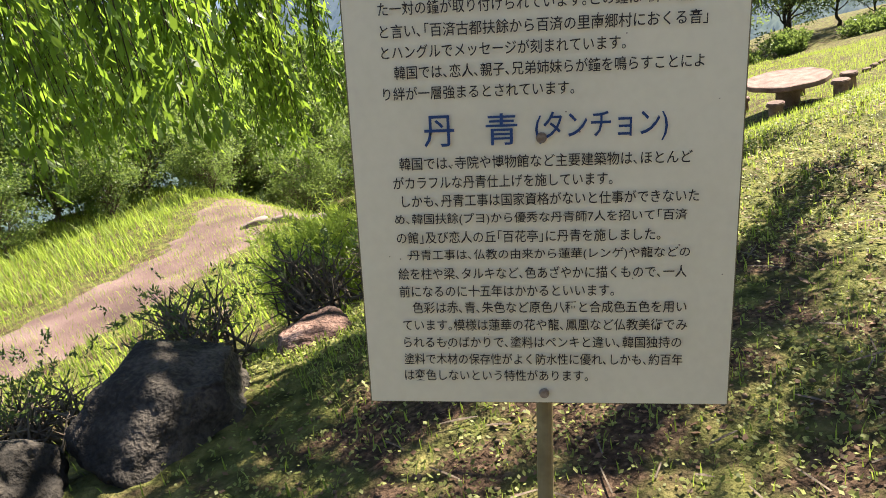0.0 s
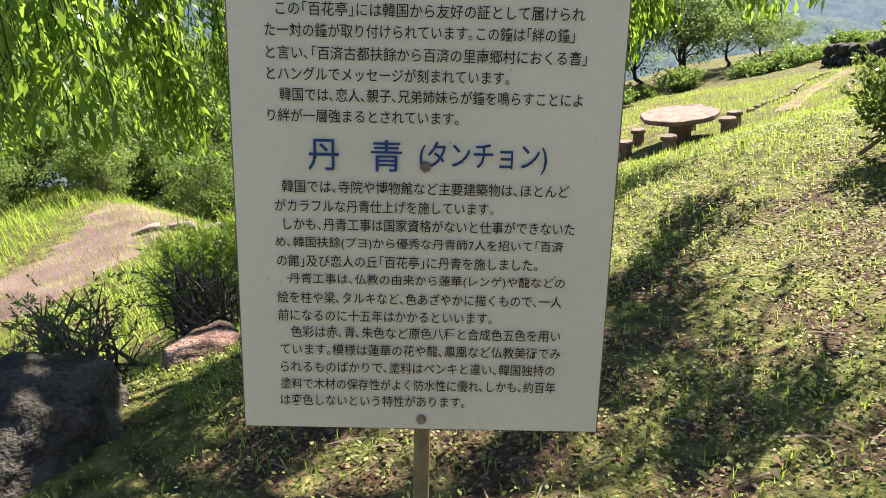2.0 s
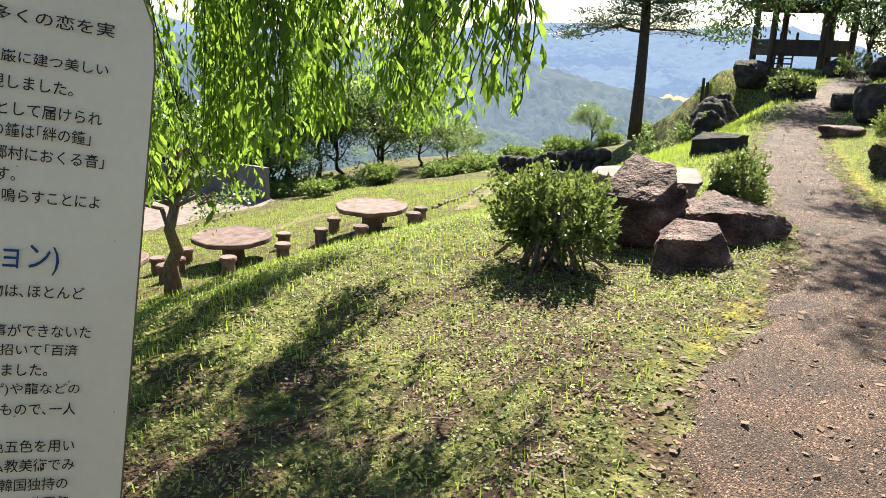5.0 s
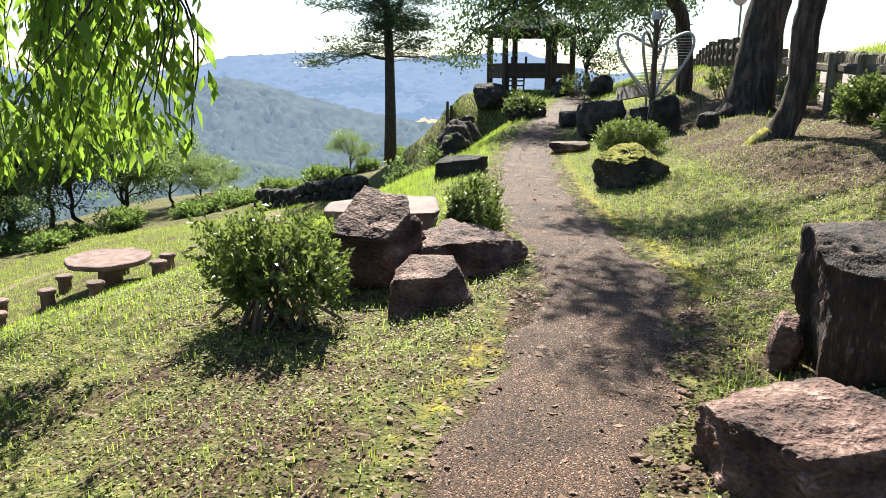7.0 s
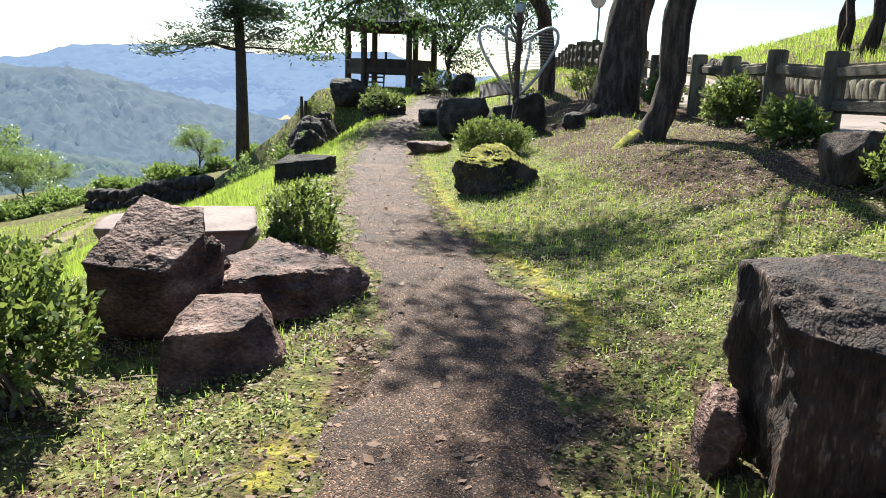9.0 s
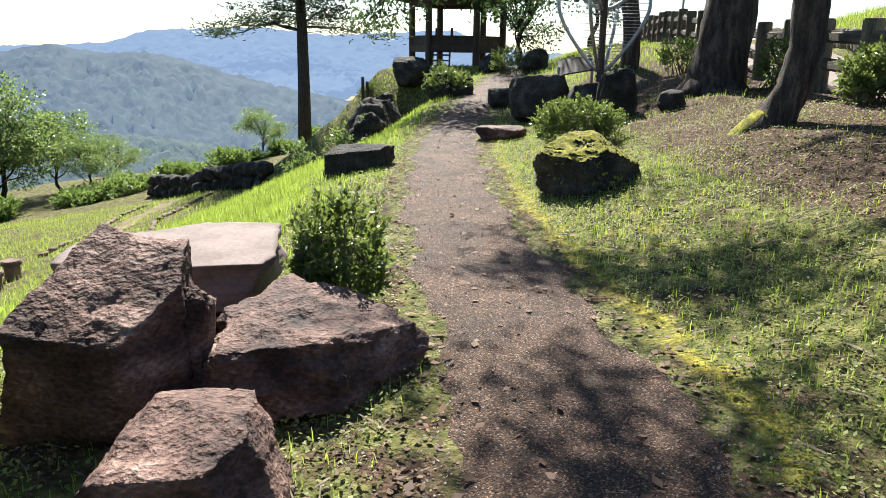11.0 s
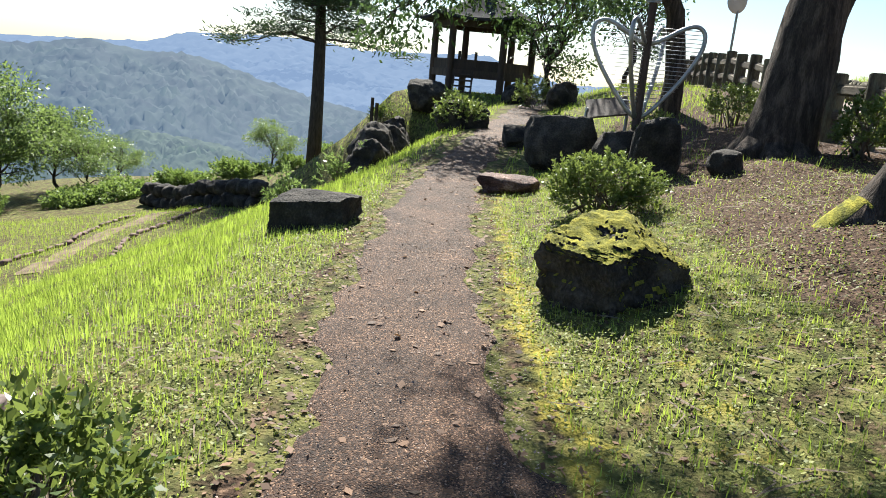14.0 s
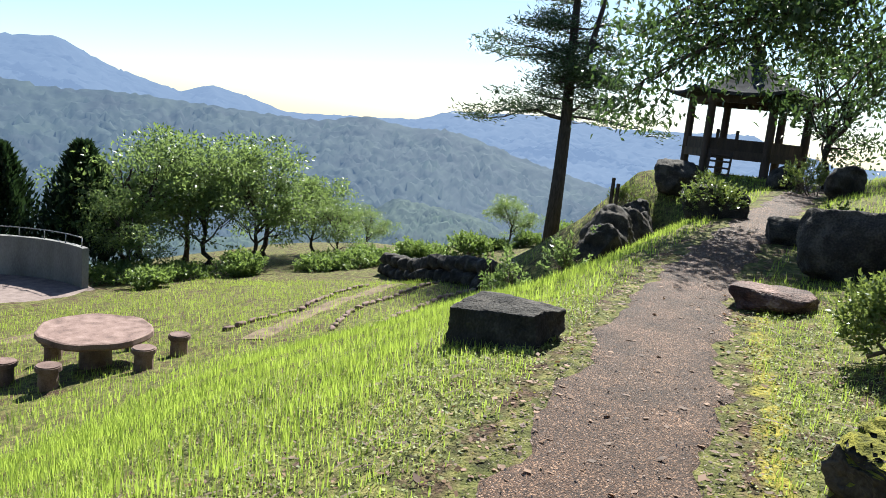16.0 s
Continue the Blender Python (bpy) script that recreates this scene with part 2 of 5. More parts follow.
LEAF_WEEP = leafage("weeping_leaf", (0.018, 0.046, 0.01), (0.10, 0.175, 0.03), (0.45, 0.68, 0.07), share=0.5)
LEAF_BOX = leafage("shrub_leaf", (0.03, 0.07, 0.016), (0.16, 0.2, 0.07), (0.34, 0.42, 0.08), rough=0.35, share=0.35)
LEAF_SPRIG = leafage("wiry_shrub_leaf", (0.045, 0.075, 0.03), (0.14, 0.19, 0.07), (0.3, 0.4, 0.09), share=0.4)
LEAF_TREE = leafage("tree_leaf", (0.03, 0.06, 0.02), (0.12, 0.17, 0.06), (0.34, 0.46, 0.12), rough=0.35, share=0.45, scale=0.6)
LEAF_DARK = leafage("shade_tree_leaf", (0.014, 0.032, 0.012), (0.06, 0.095, 0.035), (0.15, 0.25, 0.06), rough=0.35, share=0.32, scale=0.6)
LEAF_WOOD = leafage("woodland_leaf", (0.022, 0.055, 0.016), (0.15, 0.21, 0.06), (0.38, 0.52, 0.11), share=0.42, scale=0.25)
LEAF_CONIFER = leafage("conifer_needle", (0.008, 0.022, 0.01), (0.03, 0.055, 0.022), (0.06, 0.11, 0.03), share=0.2)
LEAF_PINE = leafage("pine_needle", (0.012, 0.028, 0.014), (0.04, 0.068, 0.03), (0.1, 0.16, 0.05), share=0.25)
BLADE = leafage("grass_blade", (0.09, 0.155, 0.02), (0.32, 0.42, 0.075), (0.56, 0.7, 0.1), rough=0.55, share=0.45, scale=0.8)
WEED = leafage("weed_leaf", (0.06, 0.08, 0.018), (0.36, 0.37, 0.11), (0.4, 0.5, 0.08), rough=0.6, share=0.35, scale=1.0)
GRIT = leafage("grit", (0.08, 0.055, 0.045), (0.4, 0.32, 0.27), (0.1, 0.08, 0.06), rough=0.9, share=0.02, scale=9)
LITTER = leafage("dead_leaf", (0.045, 0.023, 0.013), (0.27, 0.155, 0.09), (0.3, 0.17, 0.08), rough=0.7, share=0.2, scale=3)


# ---- building helpers ----
def mesh_np(name, verts, faces, material, smooth=False):
    me = bpy.data.meshes.new(name)
    verts = np.asarray(verts, dtype=np.float32).reshape(-1, 3)
    if isinstance(faces, np.ndarray):
        k = faces.shape[1]
        me.vertices.add(len(verts)); me.loops.add(faces.size); me.polygons.add(len(faces))
        me.vertices.foreach_set("co", verts.ravel())
        me.loops.foreach_set("vertex_index", faces.astype(np.int32).ravel())
        me.polygons.foreach_set("loop_start", np.arange(0, faces.size, k, dtype=np.int32))
        me.update(calc_edges=True)
    else:
        me.from_pydata([tuple(map(float, v)) for v in verts], [], faces)
    if smooth:
        me.polygons.foreach_set("use_smooth", np.ones(len(me.polygons), dtype=bool))
    me.materials.append(material)
    me.update()
    return me


def bm_mesh(name, bm, material, smooth=False):
    me = bpy.data.meshes.new(name)
    bm.to_mesh(me); bm.free()
    if smooth:
        me.polygons.foreach_set("use_smooth", np.ones(len(me.polygons), dtype=bool))
    me.materials.append(material)
    return me


def part(name, me, parent=None, label="", at=None):
    ob = new(name, me)
    if parent is not None:
        ob.parent = parent
    if at is not None:
        ob.matrix_basis = at
    if label:
        ob["label"] = label
    return ob


def tube_arrays(points, radii, sides=8, rough=0.0, rng=None):
    pts = np.array(points, float)
    n = len(pts)
    tang = np.gradient(pts, axis=0)
    tang /= np.linalg.norm(tang, axis=1)[:, None] + 1e-9
    ref = np.eye(3)[int(np.argmin(np.abs(tang).max(0)))]
    v = []
    for i in range(n):
        a = np.cross(tang[i], ref); a /= np.linalg.norm(a) + 1e-9
        b = np.cross(tang[i], a)
        ang = np.arange(sides) * 2 * np.pi / sides
        r = radii[i] * (1 + (rng.uniform(-rough, rough, sides) if rng is not None and rough else 0))
        v.append(pts[i] + (np.cos(ang) * r)[:, None] * a + (np.sin(ang) * r)[:, None] * b)
    v = np.vstack(v)
    f = []
    for i in range(n - 1):
        for s in range(sides):
            f.append((i * sides + s, i * sides + (s + 1) % sides, (i + 1) * sides + (s + 1) % sides, (i + 1) * sides + s))
    v = np.vstack([v, pts[:1], pts[-1:]])
    c0, c1 = len(v) - 2, len(v) - 1
    for s in range(sides):
        f.append((c0, (s + 1) % sides, s, s))
        f.append((c1, (n - 1) * sides + s, (n - 1) * sides + (s + 1) % sides, (n - 1) * sides + (s + 1) % sides))
    return v, f


def join_arrays(items):
    vs, fs, o = [], [], 0
    for v, f in items:
        vs.append(v)
        fs += [tuple(dict.fromkeys(int(i) + o for i in q)) for q in f]
        o += len(v)
    return np.vstack(vs), fs


def tubes(name, items, material, smooth=True):
    v, f = join_arrays(items)
    return mesh_np(name, v, f, material, smooth)


def box(name, sx, sy, sz, material, bevel=0.01, at=(0, 0, 0), segs=2):
    bm = bmesh.new()
    bmesh.ops.create_cube(bm, size=1, matrix=Matrix.Translation(at) @ Matrix.Diagonal((sx, sy, sz, 1)))
    if bevel:
        bmesh.ops.bevel(bm, geom=bm.edges[:], offset=bevel, segments=segs, affect="EDGES")
    return bm_mesh(name, bm, material)


def cyl(name, r1, r2, h, material, sides=20, bevel=0.01, at=(0, 0, 0)):
    bm = bmesh.new()
    bmesh.ops.create_cone(bm, cap_ends=True, segments=sides, radius1=r1, radius2=r2, depth=h, matrix=Matrix.Translation((at[0], at[1], at[2] + h / 2)))
    if bevel:
        ring = [e for e in bm.edges if abs(e.verts[0].co.z - e.verts[1].co.z) < 1e-5]
        bmesh.ops.bevel(bm, geom=ring, offset=bevel, segments=2, affect="EDGES")
    return bm_mesh(name, bm, material, False)


def leaf_quads(pos, direc, length, width, rng, fold=0.25):
    """Lanceolate leaves of two folded halves: a base, two sides and a tip each."""
    n = len(pos)
    direc = direc / (np.linalg.norm(direc, axis=1)[:, None] + 1e-9)
    side = np.cross(direc, rng.normal(size=(n, 3)))
    side /= np.linalg.norm(side, axis=1)[:, None] + 1e-9
    nrm = np.cross(direc, side)
    L = np.broadcast_to(np.asarray(length, float), (n,))[:, None]
    W = np.broadcast_to(np.asarray(width, float), (n,))[:, None]
    a = pos
    b = pos + direc * L * 0.45 + side * W * 0.5 + nrm * W * fold
    c = pos + direc * L
    d = pos + direc * L * 0.45 - side * W * 0.5 + nrm * W * fold
    v = np.stack([a, b, c, d], 1).reshape(-1, 3)
    f = np.arange(n * 4).reshape(n, 4)
    return v, f


# ---- the lie of the land ----
PX = [-8, -3, 3, 4.1, 5.6, 7, 8.6, 11, 14.4, 17, 22, 28, 32, 36]
PY = [-1.6, -0.9, -0.55, -0.45, -0.64, -0.68, -0.22, 0.34, 0.78, 1.0, 0.95, 0.7, 0.55, 0.5]
PW = [0.65, 0.65, 0.5, 0.5, 0.55, 0.56, 0.54, 0.52, 0.52, 0.47, 0.46, 0.48, 0.48, 0.48]


def path_mid(x):
    return np.interp(x, PX, PY)


def ss(a, b, x):
    t = np.clip((x - a) / (b - a), 0, 1)
    return t * t * (3 - 2 * t)


def land(x, y):
    x, y = np.asarray(x, float), np.asarray(y, float)
    d = y - path_mid(x)
    ridge = np.interp(x, [-20, 14, 17, 22, 27, 31, 36, 42, 60, 120, 260], [0, 0, 0.05, 0.3, 0.55, 0.72, 0.75, 0.3, -8, -40, -75])
    near = np.interp(d, [0.5, 1, 1.5, 2.5, 3.7, 4.7, 6, 8, 10, 12.5, 20, 30, 45, 70, 120, 300], [0, 0, -0.09, -0.15, -0.17, -0.45, -1.4, -2.8, -3.55, -3.95, -5.2, -6.6, -9, -20, -48, -80])
    mid = np.interp(d, [0.5, 0.9, 1.6, 3.4, 6.4, 9.4, 11.5, 20, 30, 45, 70, 120, 300], [0, -0.06, -0.27, -1.0, -2.35, -3.55, -3.98, -5.3, -6.7, -10, -22, -50, -80])
    far = np.interp(d, [0.5, 1.0, 2.2, 4, 8, 12, 20, 30, 45, 70, 120, 300], [0, -0.08, -0.8, -2.1, -3.2, -4.0, -5.6, -7.0, -11, -24, -50, -80])
    brow = np.interp(d, [0.5, 1, 1.5, 2.5, 3.7, 4.7, 6, 8, 10, 14, 20, 30, 45, 70, 120, 300], [0, 0, -0.09, -0.15, -0.19, -0.5, -1.3, -2.0, -2.35, -2.6, -2.9, -4.0, -7, -20, -48, -80])
    k0, k1, k2 = ss(3.5, 8.5, x), ss(6.5, 11.5, x), ss(15, 19, x)
    near = brow * (1 - k0) + near * k0
    flat = np.interp(d, [0.5, 4.6, 6.2, 9, 12, 20, 30, 45, 70, 120, 300], [0, -0.05, -1.6, -3.2, -4.2, -5.6, -7.0, -11, -24, -50, -80])
    k4 = ss(27.5, 30.5, x) * (1 - ss(37, 41, x))
    far = far * (1 - k4) + flat * k4
    left = near * (1 - k1) + (mid * (1 - k2) + far * k2) * k1
    r0 = np.interp(-d, [0.5, 1.0, 2.2, 3.8, 4.8, 9.0, 9.4, 14, 25, 60, 150, 300], [0, 0.03, 0.27, 0.66, 0.8, 0.9, 1.25, 3.0, 7.0, 16, 25, 28])
    r1 = np.interp(-d, [0.6, 1.2, 2.6, 4.2, 5.2, 9.0, 9.4, 14, 25, 60, 150, 300], [0, 0.25, 0.75, 1.0, 1.05, 1.1, 1.4, 2.6, 6.0, 14, 22, 25])
    k3 = ss(20, 27, x)
    right = r0 * (1 - k3) + r1 * k3
    z = np.where(d > 0, left, right)
    side = ss(0, 12, np.abs(d))
    z = z + ridge * np.where(d > 0, 1 - ss(0.5, 6, d - 4.0 * k4), 1 - 0.3 * side)
    z = z - np.where(d > 0, np.clip(x - 46, 0, 300) * 0.25 * side, 0)
    bumps = 0.035 * np.sin(x * 1.7 + 1.3 * np.sin(y * 1.1)) * np.sin(y * 1.9 + 0.7) + 0.015 * np.sin(x * 4.3 + y * 3.1)
    return z + bumps * ss(0.6, 1.8, np.abs(d))


def land1(x, y):
    return float(land(np.array([x]), np.array([y]))[0])


def stretched(lo, hi, fine_lo, fine_hi, step, n):
    a = np.arange(fine_lo, fine_hi + 1e-6, step)
    g = np.geomspace(1, 1 + hi - fine_hi, n) - 1
    h = np.geomspace(1, 1 + fine_lo - lo, n) - 1
    return np.concatenate([(fine_lo - h[1:])[::-1], a, fine_hi + g[1:]])


gx, gy = stretched(-200, 700, -3, 20, 0.09, 60), stretched(-200, 700, -6, 12, 0.09, 70)
X, Y = np.meshgrid(gx, gy, indexing="ij")
Z = land(X, Y)
rng = np.random.default_rng(3)
Z = Z + np.where((np.abs(Y - path_mid(X)) > 0.6) & (X < 40) & (X > -6), rng.normal(0, 0.006, Z.shape), 0)
nx, ny = len(gx), len(gy)
idx = np.arange(nx * ny).reshape(nx, ny)
quads = np.stack([idx[:-1, :-1], idx[1:, :-1], idx[1:, 1:], idx[:-1, 1:]], -1).reshape(-1, 4)
me = mesh_np("ground", np.stack([X, Y, Z], -1).reshape(-1, 3), quads, GROUND, True)


def bareness(x, y):
    """How much soil and litter shows: under the trees beside the fence, round the rocks and on the slope by the sign."""
    d = y - path_mid(x)
    b = 0.95 * ss(-1.9, -2.8, d) * ss(8.2, 9.8, x) * (1 - ss(-5.5, -6.5, d))
    b = np.maximum(b, 0.66 * np.exp(-((x - 4.3) / 2.0) ** 2 - ((y - 1.0) / 1.1) ** 2))
    b = np.maximum(b, 0.62 * np.exp(-((x - 1.4) / 1.8) ** 2 - ((y - 1.7) / 1.6) ** 2))
    b = np.maximum(b, 0.62 * np.exp(-((x - 9.5) / 3.0) ** 2 - ((d + 3.2) / 1.0) ** 2))
    b = np.maximum(b, 0.5 * np.exp(-((np.abs(d) - 0.62) / 0.16) ** 2))
    b = np.maximum(b, 0.7 * ss(-8.8, -9.6, d))
    b = np.maximum(b, 0.42 * ss(6, 9, d))
    b = np.maximum(b, 0.8 * np.exp(-((x - 11.5) / 4.5) ** 2 - ((y - 12.0) / 0.9) ** 2))
    b = np.maximum(b, 0.48 * (1 - ss(6.5, 8.5, x)) * (1 - ss(2.6, 3.6, d)))
    return np.maximum(b, 0.3)


def mossiness(x, y):
    d = y - path_mid(x)
    m = 0.56 * np.exp(-((d + 0.72) / 0.16) ** 2) * ss(5.5, 7, x) * (1 - ss(15, 17, x))
    m = np.maximum(m, 0.55 * np.exp(-((d - 0.62) / 0.13) ** 2) * np.exp(-((x - 5.0) / 1.3) ** 2))
    return np.maximum(m, 0.3 * np.exp(-((x - 11.0) / 3) ** 2 - ((d + 1.5) / 0.7) ** 2))


for nm, fn in (("bare", bareness), ("mossy", mossiness)):
    at = me.attributes.new(nm, "FLOAT", "POINT")
    at.data.foreach_set("value", fn(X, Y).astype(np.float32).ravel())
tagged(new("ground", me), "grassy hillside with soil, moss and leaf litter", "ground", kind="structure")


def ribbon(name, xs, mid, half, material, label, lift=0.014, wob=0.07, across=9, seed=1, category="path"):
    """A strip laid on the land with uneven edges that dip under it."""
    r = np.random.default_rng(seed)
    xs = np.asarray(xs, float)
    P = np.array([mid(t) for t in xs])
    T = np.gradient(P, axis=0); T /= np.linalg.norm(T, axis=1)[:, None]
    N = np.stack([-T[:, 1], T[:, 0]], 1)
    hw = np.array([half(t) for t in xs])
    ph = r.uniform(0, 9, 6)
    v = []
    for i in range(len(xs)):
        s = i * 0.35
        wl = wob * (math.sin(s * 1.3 + ph[0]) + 0.7 * math.sin(s * 3.1 + ph[1]) + 0.5 * r.normal())
        wr = wob * (math.sin(s * 1.1 + ph[2]) + 0.7 * math.sin(s * 2.7 + ph[3]) + 0.5 * r.normal())
        for k in range(across):
            u = -1 + 2 * k / (across - 1)
            off = u * (hw[i] + (wl if u > 0 else wr) * abs(u))
            p = P[i] + N[i] * off
            z = land1(p[0], p[1]) + (lift if abs(u) < 0.95 else -0.03)
            v.append((p[0], p[1], z))
    n = len(xs)
    f = np.array([(i * across + k, i * across + k + 1, (i + 1) * across + k + 1, (i + 1) * across + k) for i in range(n - 1) for k in range(across - 1)])[:, ::-1]
    return tagged(new(name, mesh_np(name, v, f, material, True)), label, category, kind="structure")


ribbon("path", np.arange(-7, 33, 0.12), lambda t: (t, float(path_mid(t))), lambda t: float(np.interp(t, PX, PW)), ASPHALT, "worn reddish asphalt footpath with mossy crumbling edges")
ROAD = [(-9, 8.0), (-4, 10.6), (-0.8, 12.2), (1.4, 13.3), (2.9, 14.5), (3.9, 16.2), (4.8, 18.6), (7.5, 21.0)]


def road_mid(t):
    k = np.linspace(0, 1, len(ROAD))
    return (float(np.interp(t, k, [p[0] for p in ROAD])), float(np.interp(t, k, [p[1] for p in ROAD])))


ribbon("road", np.linspace(0, 1, 140), road_mid, lambda t: 1.45 - 0.25 * t, GRAVEL, "reddish gravel track curving through the garden", 0.03, 0.12, 11, 5, "road")
ribbon("road", np.arange(-8, 60, 0.5), lambda t: (t, -7.0 + 0.6 * float(ss(10, 18, t))), lambda t: 1.75, ROADWAY, "pale lane behind the log fence", 0.03, 0.03, 7, 6, "road")


# ---- rocks ----
def rock_mesh(name, size, seed, material, cuts=14, rough=0.05, depth=0.9, sub=4, flat=None, power=0.5, facets=()):
    r = np.random.default_rng(seed)
    bm = bmesh.new()
    bmesh.ops.create_cube(bm, size=2)
    bmesh.ops.subdivide_edges(bm, edges=bm.edges[:], cuts={2: 4, 3: 8, 4: 15, 5: 26, 6: 40}[sub], use_grid_fill=True)
    planes = [(Vector(r.normal(size=3)).normalized(), r.uniform(depth - 0.16, depth + 0.14)) for _ in range(cuts)]
    if flat:
        planes.append((Vector((0.08, 0.05, 1)).normalized(), flat))
    planes += [(Vector(q[:3]).normalized(), q[3]) for q in facets]
    off = Vector(r.uniform(0, 50, 3))
    ball = min(0.85, 0.1 + power)
    for v in bm.verts:
        q = v.co
        s = q.normalized()
        c = q * 0.9 * (1 - ball) + s * 1.06 * ball
        c += Vector((noise.noise(c * 0.9 + off), noise.noise(c * 0.9 - off), noise.noise(c * 0.9 + off * 2))) * 0.22
        for n, d in planes:
            k = c.dot(n) - d
            if k > 0:
                c -= n * k
        ridge = abs(noise.noise(c * 2.1 + off * 2))
        w = noise.fractal(c * 2.4 + off, 0.75, 2.1, 7) * rough * 1.5 - max(0.0, 0.06 - ridge) * rough * 14 + noise.noise(c * 17 + off) * rough * 0.25
        c += s * w
        v.co = Vector((c.x * size[0] / 2, c.y * size[1] / 2, c.z * size[2] / 2))
    return bm_mesh(name, bm, material, True)


def boulder(x, y, size, seed, material, label, turn=0, lean=(0, 0), sink=0.12, cap=None, z=None, **kw):
    """A stone that sits a little in the ground; with cap, moss over its upper faces."""
    me = rock_mesh("boulder", size, seed, material, **kw)
    zs = [v.co.z for v in me.vertices]
    base = (land1(x, y) if z is None else z) - min(zs) - sink
    ob = tagged(new("boulder", me), label, "rock", "garden boulders")
    ob.matrix_world = pose(x, y, base, lean[0], lean[1], turn)
    if cap is not None:
        bm = bmesh.new(); bm.from_mesh(me); bm.normal_update()
        r2 = Vector((seed, 3, 1))
        bmesh.ops.delete(bm, geom=[f for f in bm.faces if f.normal.z + 0.28 * noise.noise(f.calc_center_median() * 7 + r2) < cap], context="FACES")
        for v in bm.verts:
            v.co += v.normal * (0.012 + 0.01 * noise.noise(v.co * 30))
        part("moss", bm_mesh("moss", bm, MOSS, False), ob, "yellow-green moss cushion")
    return ob


boulder(6.85, 1.2, (0.76, 0.76, 0.9), 4, STONE, "large angular reddish brown boulder standing beside the path", 14, (3, -4), 0.2, sub=6, cuts=3, power=0.02, depth=1.0, rough=0.032,
        facets=((-0.42, 0.1, 1, 0.62), (-1, 0.25, 0.1, 0.78), (-0.8, -1, 0.3, 0.86), (0.3, 1, 0.5, 0.8), (0.1, -1, 0.1, 0.84)))
boulder(6.92, 0.86, (0.16, 0.13, 0.62), 5, STONE, "thin upright splinter of brown stone against a boulder", 14, (3, 4), 0.1, cuts=4, power=0.1)
boulder(7.15, 0.5, (0.92, 0.9, 0.46), 9, STONE, "low reddish boulder with a cracked top", -15, (2, 5), 0.1, sub=6, power=0.02, cuts=4, depth=0.98, rough=0.06,
        facets=((-0.35, 0.2, 1, 0.66), (0.1, -0.25, 1, 0.74), (-1, -0.4, 0.15, 0.8), (-0.2, -1, 0.25, 0.8), (-0.7, 0.9, 0.4, 0.82)))
boulder(6.2, 0.54, (0.6, 0.62, 0.46), 12, STONE, "squat brown boulder in a group of rocks", 12, (0, 2), 0.12, sub=6, power=0.02, cuts=2, depth=1.0, rough=0.032,
        facets=((-0.3, 0.15, 1, 0.72), (-1, 0.1, 0.2, 0.82), (0.1, -1, 0.35, 0.8), (-0.8, -0.9, 0.5, 0.86)))
boulder(11.35, -0.9, (0.92, 0.92, 0.74), 21, DARKSTONE, "dark angular boulder capped with yellow moss beside the path", -20, (0, 3), 0.2, cap=0.6, power=0.02, cuts=3, depth=1.0, rough=0.06, sub=6,
        facets=((-0.5, 0.1, 1, 0.62), (0.1, -0.7, 1, 0.72), (-1, 0.4, -0.1, 0.76), (-0.6, -1, 0.1, 0.74), (0.2, 1, 0.35, 0.8)))
boulder(13.25, 1.72, (0.46, 0.84, 0.48), 24, DARKSTONE, "long dark squared stone lying at the path's edge", -12, (0, 0), 0.14, power=0.0, cuts=0, sub=5, rough=0.03, facets=((-0.25, 0.25, 1, 0.78), (0.1, -1, -0.35, 0.84)))
boulder(5.22, -2.2, (0.74, 1.12, 0.84), 31, STONE_STREAK, "tall block of streaked brown stone beside the path", 8, (0, 0), 0.2, cuts=1, rough=0.035, power=-0.02, sub=6, depth=1.05,
        facets=((-0.1, -0.1, 1, 0.8), (-0.75, 0.8, 0.05, 0.98), (-1, -0.1, 0.12, 0.84), (-0.5, 0.4, 1, 0.98)))
boulder(4.12, -1.5, (0.66, 0.86, 0.46), 36, STONE, "flat layered reddish stone at the path's edge", 20, (0, 0), 0.12, rough=0.05, power=0.0, cuts=3, depth=1.0, sub=6,
        facets=((-0.2, 0.12, 1, 0.66), (0.25, 0.35, 1, 0.8), (-0.4, 1, 0.15, 0.8), (-1, 0, 0.2, 0.84), (0.5, -1, 0.4, 0.84)))
boulder(5.3, -1.62, (0.25, 0.2, 0.4), 39, STONE, "small brown stone beside the tall block", 5, (0, 0), 0.1, power=0.05)
boulder(15.8, 0.15, (0.75, 0.75, 0.36), 41, STONE, "low flat reddish rock on the path's edge", 10, (0, 0), 0.1, flat=0.6)
boulder(17.6, -0.42, (0.7, 1.05, 1.0), 44, DARKSTONE, "square dark boulder beside the path", 5, (0, 0), 0.18, flat=0.7, cuts=5)
boulder(16.1, -1.62, (0.55, 0.62, 1.0), 47, DARKSTONE, "dark upright stump-like stone below the heart", 0, (0, 0), 0.2, flat=0.8, cuts=4)
boulder(16.9, -1.15, (0.55, 0.7, 0.85), 48, DARKSTONE, "dark stone beside the upright stone", 30, (0, 0), 0.2, flat=0.75)
boulder(15.6, -2.35, (0.45, 0.4, 0.4), 51, DARKSTONE, "small dark stone among fallen leaves", 0, (0, 0), 0.1)
boulder(20.2, 0.3, (0.6, 0.7, 0.6), 53, DARKSTONE, "small dark boulder at the bend of the path", 0, (0, 0), 0.12, flat=0.6)
boulder(22.6, 1.75, (1.0, 1.2, 0.8), 55, DARKSTONE, "dark boulder with a shrub growing over it", 0, (0, 0), 0.15)
